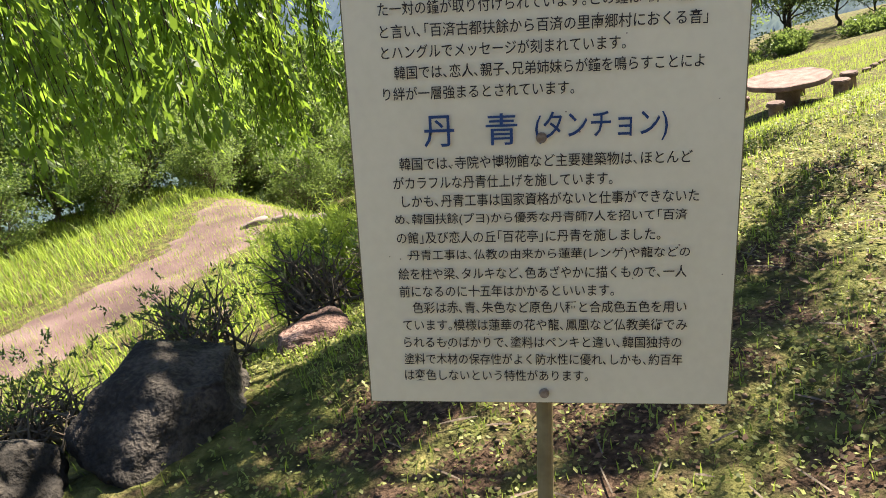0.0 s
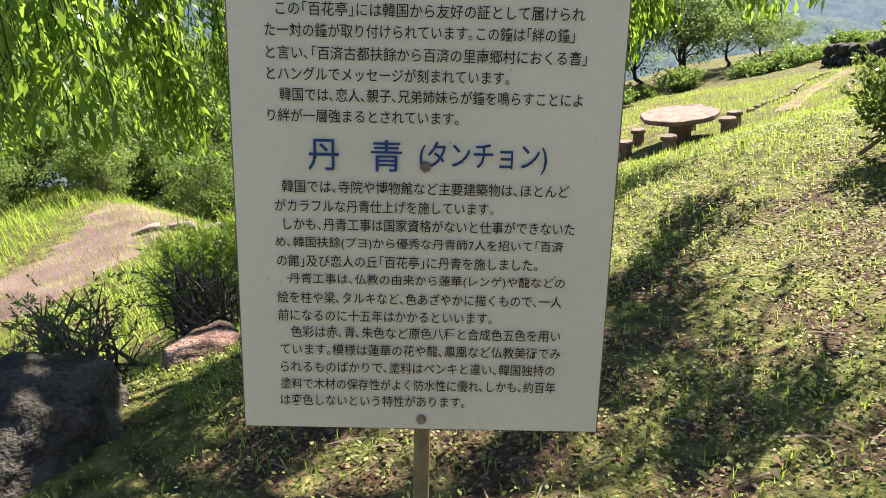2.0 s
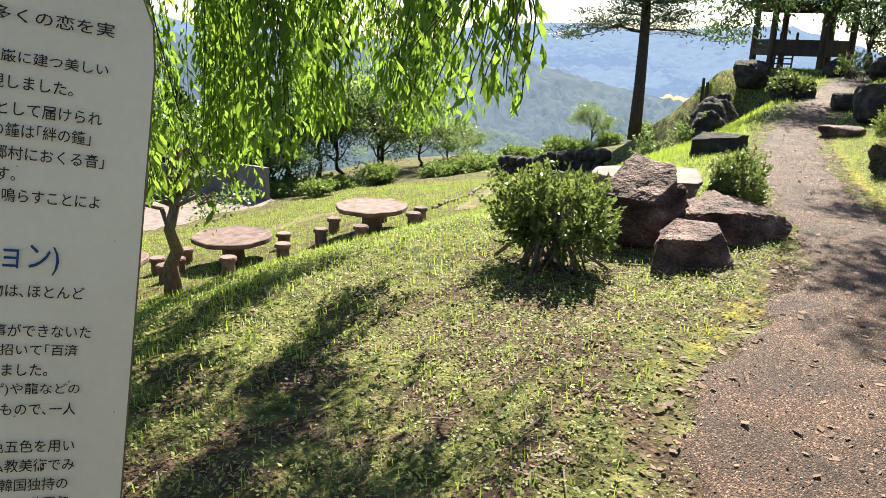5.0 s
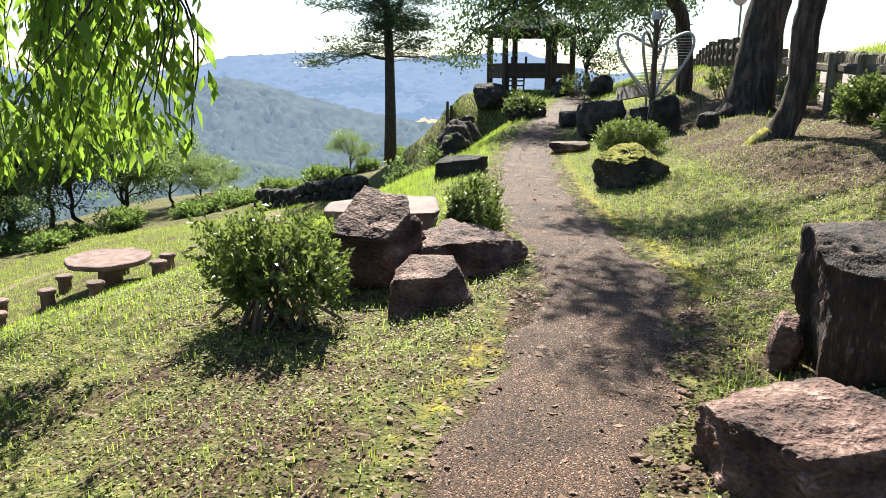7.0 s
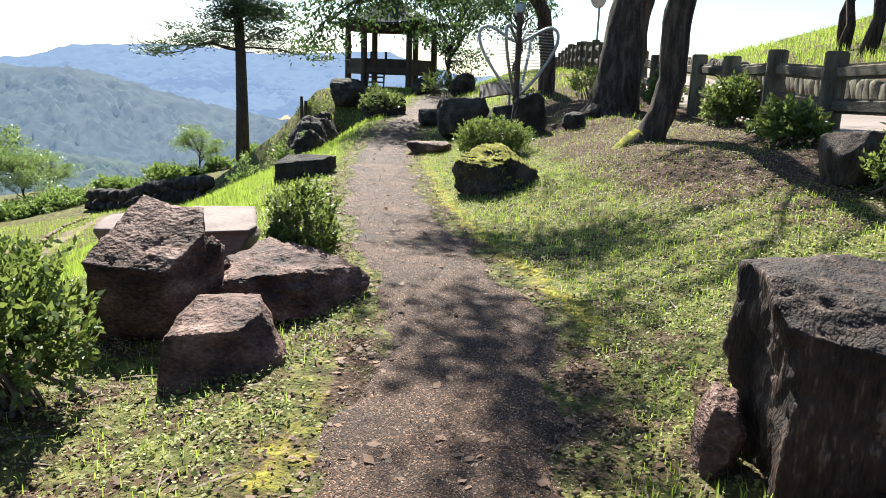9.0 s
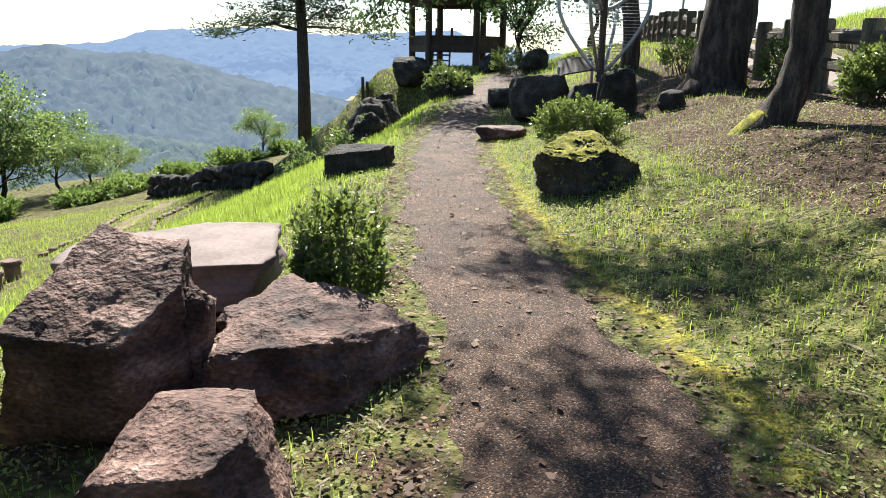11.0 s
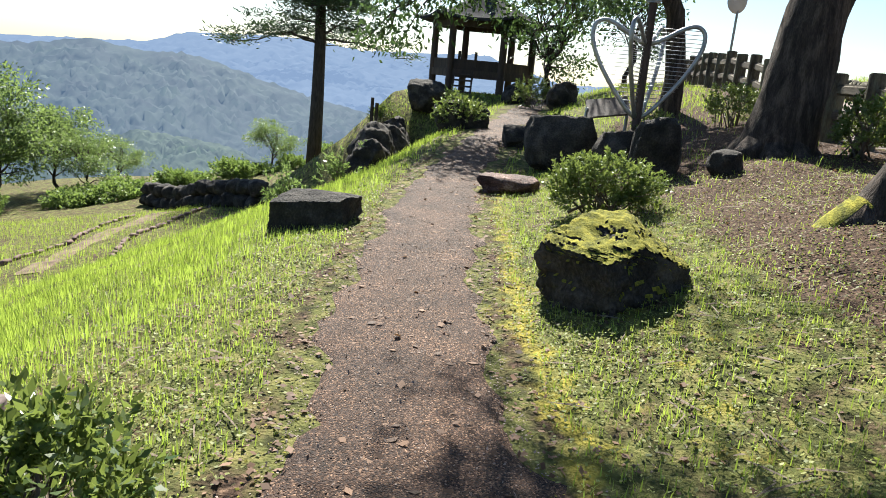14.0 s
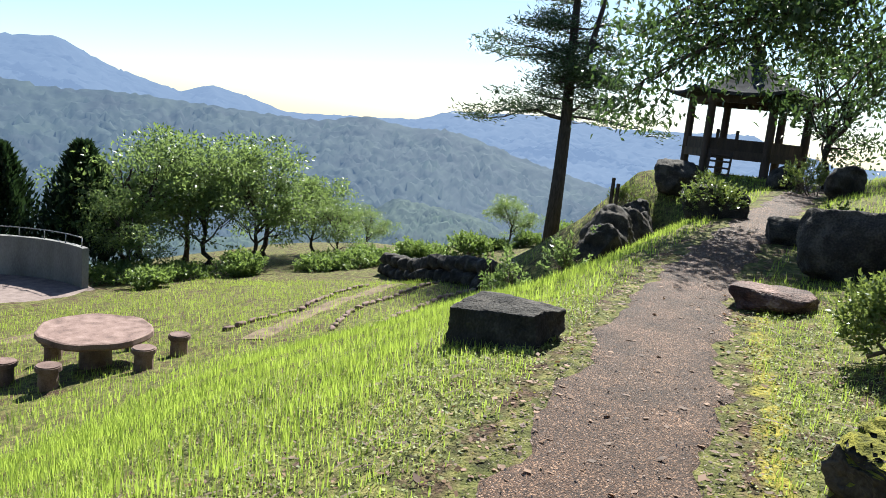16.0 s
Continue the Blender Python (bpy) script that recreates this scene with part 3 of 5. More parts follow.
boulder(27.5, -0.2, (0.9, 0.8, 0.9), 57, DARKSTONE, "dark boulder near the pavilion", 0, (0, 0), 0.15)
boulder(29.5, 3.9, (1.2, 1.3, 1.2), 58, DARKSTONE, "dark boulder in front of the pavilion", 0, (0, 0), 0.2)
boulder(29.8, 1.2, (0.9, 0.9, 0.8), 59, DARKSTONE, "dark boulder beside the pavilion's post", 0, (0, 0), 0.2)
for i, (x, y, s) in enumerate([(23.4, 4.1, 0.95), (24.6, 4.15, 1.1), (26.0, 4.2, 1.25), (27.5, 4.4, 1.2), (28.6, 4.7, 1.0)]):
    boulder(x, y, (s, s * 1.1, s * 1.35), 60 + i, DARKSTONE, "rugged dark outcrop rock below the ridge", i * 40, (5, 5), 0.35, z=land1(x, y) + 0.1 * s, rough=0.09)
# pale slab resting on two short stones
slab = tagged(new("stone_slab", None), "pale flat stone slab laid between boulders", "stone bench")
slab.matrix_world = pose(7.95, 1.42, land1(7.95, 1.42), 0, 0, 12)
part("slab_top", rock_mesh("slab_top", (0.95, 1.05, 0.3), 71, SLAB, 2, 0.02, 1.1, 5, power=0.0), slab, at=pose(0, 0, 0.36))
part("support", rock_mesh("support", (0.7, 0.8, 0.55), 72, STONE, 6, 0.04, 0.9, 3), slab, at=pose(0.05, 0, 0.18))
# rocks below the sign
boulder(0.44, 3.05, (0.88, 0.66, 0.6), 81, DARKSTONE, "dark brown angular boulder on the slope below the sign", 25, (4, -6), 0.2, sub=5, cuts=4, power=0.02, depth=0.98,
        facets=((-0.6, -0.3, 0.8, 0.74), (0.3, -0.3, 1, 0.74), (0.9, -0.8, 0.1, 0.8), (-0.3, -1, 0.4, 0.78)))
boulder(-0.28, 3.05, (0.5, 0.5, 0.42), 83, DARKSTONE, "small dark boulder beside a larger one", 0, (0, 0), 0.1)
boulder(1.3, 3.5, (0.5, 0.38, 0.2), 85, STONE, "flat stone half sunk in the grass slope", 15, (8, 0), 0.08)
boulder(9.0, -3.82, (0.5, 0.48, 0.6), 88, BARK, "weathered tree stump among weeds", 0, (0, 0), 0.12, flat=0.7, cuts=3)


# ---- shrubs ----
def shrub(x, y, w, d, h, leaves, seed, material, label, leaf=(0.05, 0.024), stems=14, hollow=0.35, z=None, turn=0, bare=0.0):
    """Woody stems from one foot and a crown of leaves thickest at its outside."""
    r = np.random.default_rng(seed)
    ob = tagged(new("shrub", None), label, "shrub")
    ob.matrix_world = pose(x, y, (land1(x, y) if z is None else z) - 0.02, 0, 0, turn)
    lobes = r.normal(size=(9, 3)); lobes /= np.linalg.norm(lobes, axis=1)[:, None]
    gain = r.uniform(-0.4, 0.36, 9)

    def radius(u):
        return 0.86 + (np.clip(u @ lobes.T, 0, 1) ** 4 * gain).sum(-1)
    items, tips = [], []
    for i in range(stems):
        u = r.normal(size=3); u[2] = abs(u[2]) + 0.35; u /= np.linalg.norm(u)
        tip = u * np.array([w / 2, d / 2, h * 0.72]) * radius(u[None])[0] * r.uniform(0.65, 0.95) + np.array([0, 0, h * 0.25])
        foot = np.array([r.normal(0, w * 0.16), r.normal(0, d * 0.16), 0])
        mid = foot * 0.5 + tip * 0.5 + r.normal(0, 0.04, 3); mid[2] = tip[2] * 0.55
        rr = 0.006 + 0.006 * r.random()
        items.append(tube_arrays([foot, mid, tip], [rr * 1.6, rr, rr * 0.4], 5))
        tips.append(tip)
        for _ in range(3):
            e = mid + (tip - mid) * r.uniform(0, 0.8); t2 = e + r.normal(0, 0.1, 3) * np.array([w, d, h]) + np.array([0, 0, 0.08])
            items.append(tube_arrays([e, (e + t2) / 2 + r.normal(0, 0.01, 3), t2], [rr * 0.7, rr * 0.5, rr * 0.25], 4))
            tips.append(t2)
    part("branchwork", tubes("branchwork", items, BARK_PALE), ob, "thin brown woody stems")
    per = 13
    m = max(20, leaves // per)
    u = r.normal(size=(m, 3)); u[:, 2] = np.abs(u[:, 2]) * 1.1 - 0.45; u /= np.linalg.norm(u, axis=1)[:, None]
    u = u / ((np.abs(u) ** 3).sum(1) ** (1 / 3))[:, None]
    rad = 0.92 * radius(u / np.linalg.norm(u, axis=1)[:, None]) * (1 - hollow * r.random(m) ** 1.3) * r.uniform(0.82, 1.12, m)
    base = u * np.array([w / 2, d / 2, h * 0.62])[None] * rad[:, None] + np.array([0, 0, h * 0.4])
    base[:, 2] = np.where(base[:, 2] < bare * h, h * (bare + (1 - bare) * 0.7 * r.random(m) ** 1.5), base[:, 2])
    base[:, 2] = np.maximum(base[:, 2], 0.03)
    way = u + r.normal(0, 0.35, (m, 3)) + np.array([0, 0, 0.7]); way /= np.linalg.norm(way, axis=1)[:, None]
    span = leaf[0] * r.uniform(1.4, 3.4, m)
    base = base - way * span[:, None] * 0.5
    t = np.tile(np.linspace(0.1, 1, per), m)
    p = np.repeat(base, per, 0) + np.repeat(way * span[:, None], per, 0) * t[:, None] + r.normal(0, leaf[0] * 0.12, (m * per, 3))
    p[:, 2] = np.maximum(p[:, 2], 0.03)
    dirs = np.repeat(way, per, 0) * 0.8 + r.normal(0, 0.65, (m * per, 3))
    v, f = leaf_quads(p, dirs, r.uniform(0.65, 1.25, m * per) * leaf[0], r.uniform(0.8, 1.2, m * per) * leaf[1], r)
    part("foliage", mesh_np("foliage", v, f, material), ob)
    return ob


shrub(5.8, 1.55, 0.85, 1.15, 0.86, 8500, 1, LEAF_BOX, "leafy evergreen shrub with bare stems beside the boulders", (0.05, 0.024), 34, 0.6, bare=0.22)
shrub(7.98, 0.62, 0.58, 0.58, 0.64, 5600, 2, LEAF_BOX, "round clipped evergreen shrub beside the slab", (0.042, 0.02), 22)
shrub(14.0, -0.95, 0.8, 1.2, 0.62, 7600, 3, LEAF_BOX, "broad low evergreen shrub behind the mossy boulder", (0.045, 0.022), 26)
shrub(13.6, -4.3, 0.8, 0.85, 0.6, 4200, 4, LEAF_BOX, "bright green rounded shrub at the foot of the fence", (0.075, 0.034))
shrub(11.3, -4.25, 0.7, 0.8, 0.52, 2600, 5, LEAF_BOX, "bright green spreading shrub at the foot of the fence", (0.085, 0.036))
shrub(16.3, -4.0, 0.8, 0.8, 0.8, 2600, 6, LEAF_BOX, "loose shrub among the tree trunks by the fence", (0.06, 0.028))
shrub(18.5, -3.6, 0.9, 1.0, 0.9, 2600, 7, LEAF_BOX, "dark shrub below the fence", (0.06, 0.028))
shrub(20.5, -3.3, 1.0, 1.2, 0.9, 2200, 8, LEAF_BOX, "dark shrub behind the heart frame", (0.06, 0.028))
shrub(22.3, 1.7, 1.15, 1.2, 0.95, 2600, 9, LEAF_BOX, "shrub growing over a boulder by the path", (0.06, 0.028))
shrub(28.5, 0.6, 1.2, 1.3, 1.0, 2200, 10, LEAF_BOX, "rounded shrub in front of the pavilion", (0.07, 0.03))
shrub(19.2, -0.4, 0.8, 0.9, 0.7, 1800, 11, LEAF_BOX, "pale leafed shrub between boulders", (0.06, 0.028))
shrub(17.4, -1.7, 0.7, 0.8, 0.7, 1600, 12, LEAF_BOX, "dark shrub below the information panel", (0.06, 0.028))
shrub(20.6, 4.9, 1.2, 1.2, 1.5, 1400, 13, LEAF_TREE, "open wispy shrub beside the pine", (0.09, 0.045), 20, 0.7)
shrub(22.0, 4.3, 0.8, 0.8, 1.3, 700, 14, LEAF_TREE, "thin shrub round two dead stems", (0.09, 0.045), 16, 0.8)
shrub(29.2, 5.2, 1.0, 1.2, 0.9, 1600, 15, LEAF_BOX, "low shrub on the rocky outcrop", (0.07, 0.03))
shrub(8.55, -3.95, 0.5, 0.6, 0.4, 900, 16, LEAF_BOX, "low weedy shrub beside the stump", (0.06, 0.03))
for i, (x, y, w, h, n) in enumerate([(-0.25, 4.1, 1.3, 0.8, 1000), (0.75, 4.3, 1.2, 0.85, 1100), (1.65, 4.35, 1.1, 0.8, 700), (2.5, 4.9, 1.2, 0.85, 700), (-1.2, 3.9, 1.1, 0.8, 1100)]):
    shrub(x, y, w, w * 0.9, h, n, 30 + i, LEAF_SPRIG, "wiry small-leaved shrub with bare branching stems", (0.036, 0.013), 60, 0.75, bare=0.55)
for i, (x, y, w, h) in enumerate([(2.15, 5.7, 1.5, 1.25), (3.2, 6.2, 1.6, 1.3), (2.7, 7.2, 1.8, 1.2)]):
    shrub(x, y, w, w, h, 13000, 40 + i, BLADE, "soft feathery bright green bush on the bank", (0.10, 0.010), 10, 0.8)


# ---- trees ----
def limb_points(a, b, sag, r, n=6, wob=0.08):
    t = np.linspace(0, 1, n)[:, None]
    p = np.array(a)[None] * (1 - t) + np.array(b)[None] * t
    p[:, 2] += sag * np.sin(np.pi * t[:, 0])
    p[1:-1] += r.normal(0, wob, (n - 2, 3))
    return p


def broadleaf(name, height, spread, leaves, seed, leaf, material, label, bark=BARK_PALE, trunk_r=0.14, trunk_frac=0.35, category="tree", clumps=16, droop=0.0, fork=2):
    """A tapered trunk, limbs to each clump, twigs, and clumps of leaves with gaps between."""
    r = np.random.default_rng(seed)
    ob = tagged(new(name, None), label, category)
    top = np.array([r.normal(0, 0.1) * height, r.normal(0, 0.1) * height, height * 0.82])
    crotch = np.array([r.normal(0, 0.03) * height, r.normal(0, 0.03) * height, height * trunk_frac])
    main = np.vstack([limb_points((0, 0, -0.1), crotch, 0, r, 5, 0.02 * height), limb_points(crotch, top, 0, r, 5, 0.03 * height)[1:]])
    items = [tube_arrays(main, np.linspace(trunk_r, trunk_r * 0.25, len(main)) * np.array([1.35] + [1] * (len(main) - 1)), 10, 0.07, r)]
    cen = []
    for i in range(clumps):
        ang = i * 2.4 + r.uniform(0, 0.8)
        hh = r.uniform(trunk_frac * 0.95, 0.95)
        rad = spread / 2 * math.sqrt(max(0.08, 1 - ((hh - 0.55) / 0.5) ** 2)) * r.uniform(0.45, 1.0)
        c = np.array([math.cos(ang) * rad, math.sin(ang) * rad, hh * height])
        cen.append(c)
        k = min(len(main) - 2, 2 + int(hh * 4))
        start = main[k] if main[k][2] < c[2] else crotch
        items.append(tube_arrays(limb_points(start, c, 0.04 * height, r, 5, 0.02 * height), np.linspace(trunk_r * 0.38, trunk_r * 0.08, 5), 6))
        for _ in range(3):
            e = c + r.normal(0, 1, 3) * spread * 0.11
            items.append(tube_arrays(limb_points((start + c) / 2, e, 0.02 * height, r, 4, 0.01 * height), np.linspace(trunk_r * 0.14, trunk_r * 0.04, 4), 4))
            cen.append(e)
    part("trunk", tubes("trunk", items, bark), ob)
    cen = np.array(cen)
    n = leaves
    who = r.integers(0, len(cen), n)
    size = r.uniform(0.55, 1.25, len(cen)) * spread * 0.135
    u = r.normal(size=(n, 3)); u /= np.linalg.norm(u, axis=1)[:, None]
    p = cen[who] + u * (size[who] * r.random(n) ** 0.45)[:, None] * np.array([1.25, 1.25, 0.75])
    dirs = u + r.normal(0, 0.7, (n, 3)) - np.array([0, 0, droop])
    v, f = leaf_quads(p, dirs, r.uniform(0.7, 1.3, n) * leaf, r.uniform(0.7, 1.2, n) * leaf * 0.5, r)
    part("crown", mesh_np("crown", v, f, material), ob)
    return ob


def plant(ob, x, y, turn=0, scale=1.0, z=None):
    ob.matrix_world = Matrix.Translation((x, y, land1(x, y) if z is None else z)) @ pose(0, 0, 0, 0, 0, turn) @ Matrix.Scale(scale, 4)
    return ob


def replant(ob, x, y, turn=0, scale=1.0):
    s = ob.scale.x
    return copy_thing(ob, Matrix.Translation((x, y, land1(x, y))) @ pose(0, 0, 0, 0, 0, turn) @ Matrix.Scale(scale / s, 4))


def weeping_tree():
    """Broad crown whose long leafy strands hang down towards the slope."""
    r = np.random.default_rng(77)
    tx, ty = 3.0, 4.75
    tz = land1(tx, ty)
    ob = tagged(new("weeping_tree", None), "weeping tree with long hanging leafy strands on the slope", "tree")
    ob.matrix_world = pose(tx, ty, tz)
    items = [tube_arrays([(0, 0, -0.1), (0.05, 0, 0.8), (0, 0.08, 1.8), (0.06, 0, 2.8), (0.1, 0.1, 3.8)], [0.24, 0.19, 0.17, 0.14, 0.09], 12, 0.08, r)]
    pos, dirs, lens = [], [], []
    bunch = 0
    for i in range(52):
        ang = i * 2.39996
        rad = 0.9 + 2.9 * math.sqrt((i + 0.5) / 52)
        bx, by = math.cos(ang) * rad, math.sin(ang) * rad
        top = 5.0 - 0.12 * rad ** 2 + r.normal(0, 0.2)
        reach, bearing = math.hypot(tx + bx - 0.4, ty + by + 0.5), math.degrees(math.atan2(ty + by + 0.5, tx + bx - 0.4))
        if reach < 4.1 or not 25 < bearing < 91:
            continue
        low = 1.56 - tz - reach * float(np.interp(bearing, [25, 38, 45, 66, 80], [0.125, 0.14, 0.2, 0.23, 0.16])) + 0.12 * abs(r.normal()) + 0.45 * (bunch % 3 == 1)
        bunch += 1
        items.append(tube_arrays(limb_points((0.05, 0.03, 2.6 + 1.0 * r.random()), (bx * 0.97, by * 0.97, top), 0.5, r, 7, 0.06), np.linspace(0.055, 0.012, 7), 6))
        for k in range(17):
            x, y = bx + r.normal(0, 0.15), by + r.normal(0, 0.15)
            lo = max(low + abs(r.normal(0, 0.38)), land1(tx + x, ty + y) - tz + 0.6)
            if top - lo < 0.5:
                continue
            n = int((top - lo) / 0.03)
            t = np.linspace(0, 1, n)
            sway = r.normal(0, 0.10, 2)
            line = np.stack([bx + (x - bx) * t ** 0.5 + sway[0] * t + 0.05 * np.sin(t * 5 + i), by + (y - by) * t ** 0.5 + sway[1] * t + 0.05 * np.cos(t * 6 + i), top + (lo - top) * t], 1)
            cut = line[:: max(1, n // 6)]
            items.append(tube_arrays(cut, np.linspace(0.007, 0.003, len(cut)), 3))
            pos.append(line + r.normal(0, 1, (n, 3)) * 0.045 * np.array([1, 1, 0.4]))
            dd = r.normal(0, 0.5, (n, 3)); dd[:, 2] = -0.8 - 0.5 * r.random(n)
            dirs.append(dd); lens.append(r.uniform(0.08, 0.15, n))
    # Unseen high boughs, added only to shade the slope beside the sign.
    for cx, cy, cz in ((7.4, 3.0, 5.1), (8.1, 3.1, 5.3), (7.6, 1.8, 5.0), (7.0, 2.3, 5.1), (6.3, 1.5, 4.9), (6.6, 3.6, 5.2), (5.6, 2.6, 4.9)):
        c = np.array([cx - tx, cy - ty, cz - tz])
        items.append(tube_arrays(limb_points((0.08, 0.05, 3.4), c, 0.9, r, 8, 0.08), np.linspace(0.07, 0.012, 8), 6))
        m = 170
        pos.append(c + r.normal(0, 1, (m, 3)) * np.array([0.32, 0.24, 0.25]))
        dd = r.normal(0, 0.7, (m, 3)); dd[:, 2] -= 0.6
        dirs.append(dd); lens.append(r.uniform(0.12, 0.2, m))
    part("trunk", tubes("trunk", items, BARK), ob)
    pos, dirs, lens = np.vstack(pos), np.vstack(dirs), np.concatenate(lens)
    v, f = leaf_quads(pos, dirs, lens, lens * 0.3, r, 0.2)
    part("foliage", mesh_np("foliage", v, f, LEAF_WEEP), ob, "hanging strands of narrow fresh green leaves")


weeping_tree()


def pine():
    r = np.random.default_rng(5)
    ob = tagged(new("pine_tree", None), "tall pine with a bare trunk and flat layered crown", "tree")
    H = 12.5
    main = np.array([(0, 0, -0.2), (0.05, 0, 2.5), (0.1, 0.05, 5), (0.0, 0.1, 7), (0.05, 0.2, 9), (0.2, 0.3, 11), (0.2, 0.3, H)])
    items = [tube_arrays(main, [0.34, 0.27, 0.24, 0.21, 0.17, 0.1, 0.03], 12, 0.06, r),
             tube_arrays([(0.02, 0.1, 6.6), (-0.4, -0.7, 7.6), (-0.3, -1.0, 9.4), (-0.2, -1.2, 11)], [0.16, 0.14, 0.1, 0.04], 8, 0.05, r)]
    p, d = [], []
    for i in range(46):
        z = r.uniform(4.9, H - 0.2)
        ang = i * 2.4 + r.normal(0, 0.2)
        L = r.uniform(1.2, 4.2) * (1.15 - 0.55 * (z - 5.6) / (H - 5.6))
        c0 = np.array([np.interp(z, main[:, 2], main[:, 0]), np.interp(z, main[:, 2], main[:, 1]), z])
        tip = c0 + np.array([math.cos(ang) * L, math.sin(ang) * L, r.uniform(-0.5, 0.35)])
        line = limb_points(c0, tip, 0.25, r, 7, 0.1)
        items.append(tube_arrays(line, np.linspace(0.06, 0.012, 7), 6))
        for q in range(5):
            a = line[2 + q % 5] if q < 5 else tip
            e = a + np.array([r.normal(0, 0.45), r.normal(0, 0.45), r.uniform(0, 0.3)])
            items.append(tube_arrays([a, (a + e) / 2, e], [0.02, 0.014, 0.006], 4))
            m = 130
            pp = e + r.normal(0, 1, (m, 3)) * np.array([0.42, 0.42, 0.10])
            p.append(pp); dd = r.normal(0, 1, (m, 3)); dd[:, 2] = np.abs(dd[:, 2]) * 0.6; d.append(dd)
    part("trunk", tubes("trunk", items, PINEBARK), ob)
    p, d = np.vstack(p), np.vstack(d)
    v, f = leaf_quads(p, d, r.uniform(0.18, 0.32, len(p)), 0.05, r, 0.1)
    part("crown", mesh_np("crown", v, f, LEAF_PINE), ob)
    ob.matrix_world = pose(37.5, 10.3, -2.9, 0, 1.5, 0)


pine()


def right_tree(name, pts, radii, label, crown_centres, leaves, seed, leaf=0.11, roots=True, loose=0.62):
    """A big trunk with flared roots, limbs to its crown clumps and small leaves."""
    r = np.random.default_rng(seed)
    ob = tagged(new(name, None), label, "tree")
    base = np.array(pts[0], float)
    ob.matrix_world = pose(*base)
    P = np.array(pts, float) - base
    t = np.linspace(0, len(P) - 1, len(P) * 4)
    Q = np.stack([np.interp(t, range(len(P)), P[:, k]) for k in range(3)], 1)
    R = np.interp(t, range(len(P)), radii)
    items = [tube_arrays(Q, R, 18, 0.06, r)]
    if roots:
        for k in range(7):
            a = k * 0.9 + r.uniform(0, 0.3)
            L = radii[0] * r.uniform(1.5, 2.3)
            items.append(tube_arrays([(0, 0, 0.5 * radii[0] + 0.25), (math.cos(a) * radii[0] * 0.9, math.sin(a) * radii[0] * 0.9, 0.12), (math.cos(a) * L, math.sin(a) * L, -0.08)], [radii[0] * 0.55, radii[0] * 0.4, radii[0] * 0.12], 8, 0.06, r))
    p, d = [], []
    for c in crown_centres:
        c = np.array(c, float) - base
        s = Q[min(len(Q) - 1, int(len(Q) * r.uniform(0.75, 1.0)))]
        line = limb_points(s, c, 0.3, r, 7, 0.12)
        items.append(tube_arrays(line, np.linspace(radii[-1] * (0.6 if loose > 0.5 else 0.3), 0.012, 7), 7))
        for q in range(9):
            e = line[(3 if loose > 0.5 else 5) + q % (4 if loose > 0.5 else 2)] + r.normal(0, loose, 3) * np.array([1, 1, 0.5])
            items.append(tube_arrays([line[2 + q % 4], (line[2 + q % 4] + e) / 2 + r.normal(0, 0.05, 3), e], [0.022, 0.014, 0.006], 4))
            m = leaves // (9 * len(crown_centres))
            pp = e + r.normal(0, 0.58 * loose, (m, 3)) * np.array([1, 1, 0.55])
            p.append(pp); dd = r.normal(0, 0.8, (m, 3)); dd[:, 2] -= 0.7; d.append(dd)
    part("trunk", tubes("trunk", items, BARK), ob)
    p, d = np.vstack(p), np.vstack(d)
    v, f = leaf_quads(p, d, r.uniform(0.7, 1.3, len(p)) * leaf, leaf * 0.42, r)
    part("crown", mesh_np("crown", v, f, LEAF_DARK), ob)
    return ob


# Crown clumps stay out of view; placed where their shade falls on the path.
right_tree("leaning_tree", [(12.75, -2.78, 0.32), (12.78, -2.98, 0.62), (12.8, -3.14, 1.0), (12.82, -3.24, 1.45), (12.85, -3.22, 2.1), (12.85, -3.3, 2.7), (12.75, -2.9, 3.7), (12.5, -2.4, 5.2)], [0.30, 0.2, 0.175, 0.175, 0.185, 0.18, 0.15, 0.1],
           "dark leaning tree with a mossy foot among fallen leaves", [(15.2, 1.1, 6.1), (14.4, 0.6, 6.0), (12.3, 1.0, 6.0), (11.3, 0.5, 5.9)], 3300, 91, 0.13, False, 0.34)
tree_foot = bpy.data.objects["leaning_tree"]
for nm, mat_, grow, dz in (("root", BARK, 0.0, 0.0), ("moss", MOSS, -0.03, 0.05)):
    pts = [(0.02, -0.1, 0.3 + dz), (-0.06, 0.1, 0.12 + dz), (-0.16, 0.3, 0.0 + dz), (-0.2, 0.48, -0.1 + dz)]
    part(nm, tubes(nm, [tube_arrays(pts, [0.17 + grow, 0.17 + grow, 0.14 + grow, 0.05], 14, 0.12, np.random.default_rng(9))], mat_), tree_foot, "yellow-green moss on the root" if nm == "moss" else "")
right_tree("old_tree", [(16.9, -3.2, 0.55), (16.95, -3.3, 1.4), (17.1, -3.45, 2.6), (17.3, -3.7, 4.0), (17.6, -4.1, 5.6), (17.8, -4.4, 6.8)], [0.5, 0.42, 0.37, 0.33, 0.28, 0.2],
           "massive dark trunk leaning towards the fence", [(16.0, -2.0, 7.2), (18.5, -3.0, 7.6), (17.0, -5.0, 8.0), (15.4, -4.2, 7.0), (18.0, -0.8, 7.2)], 3400, 93, 0.14)
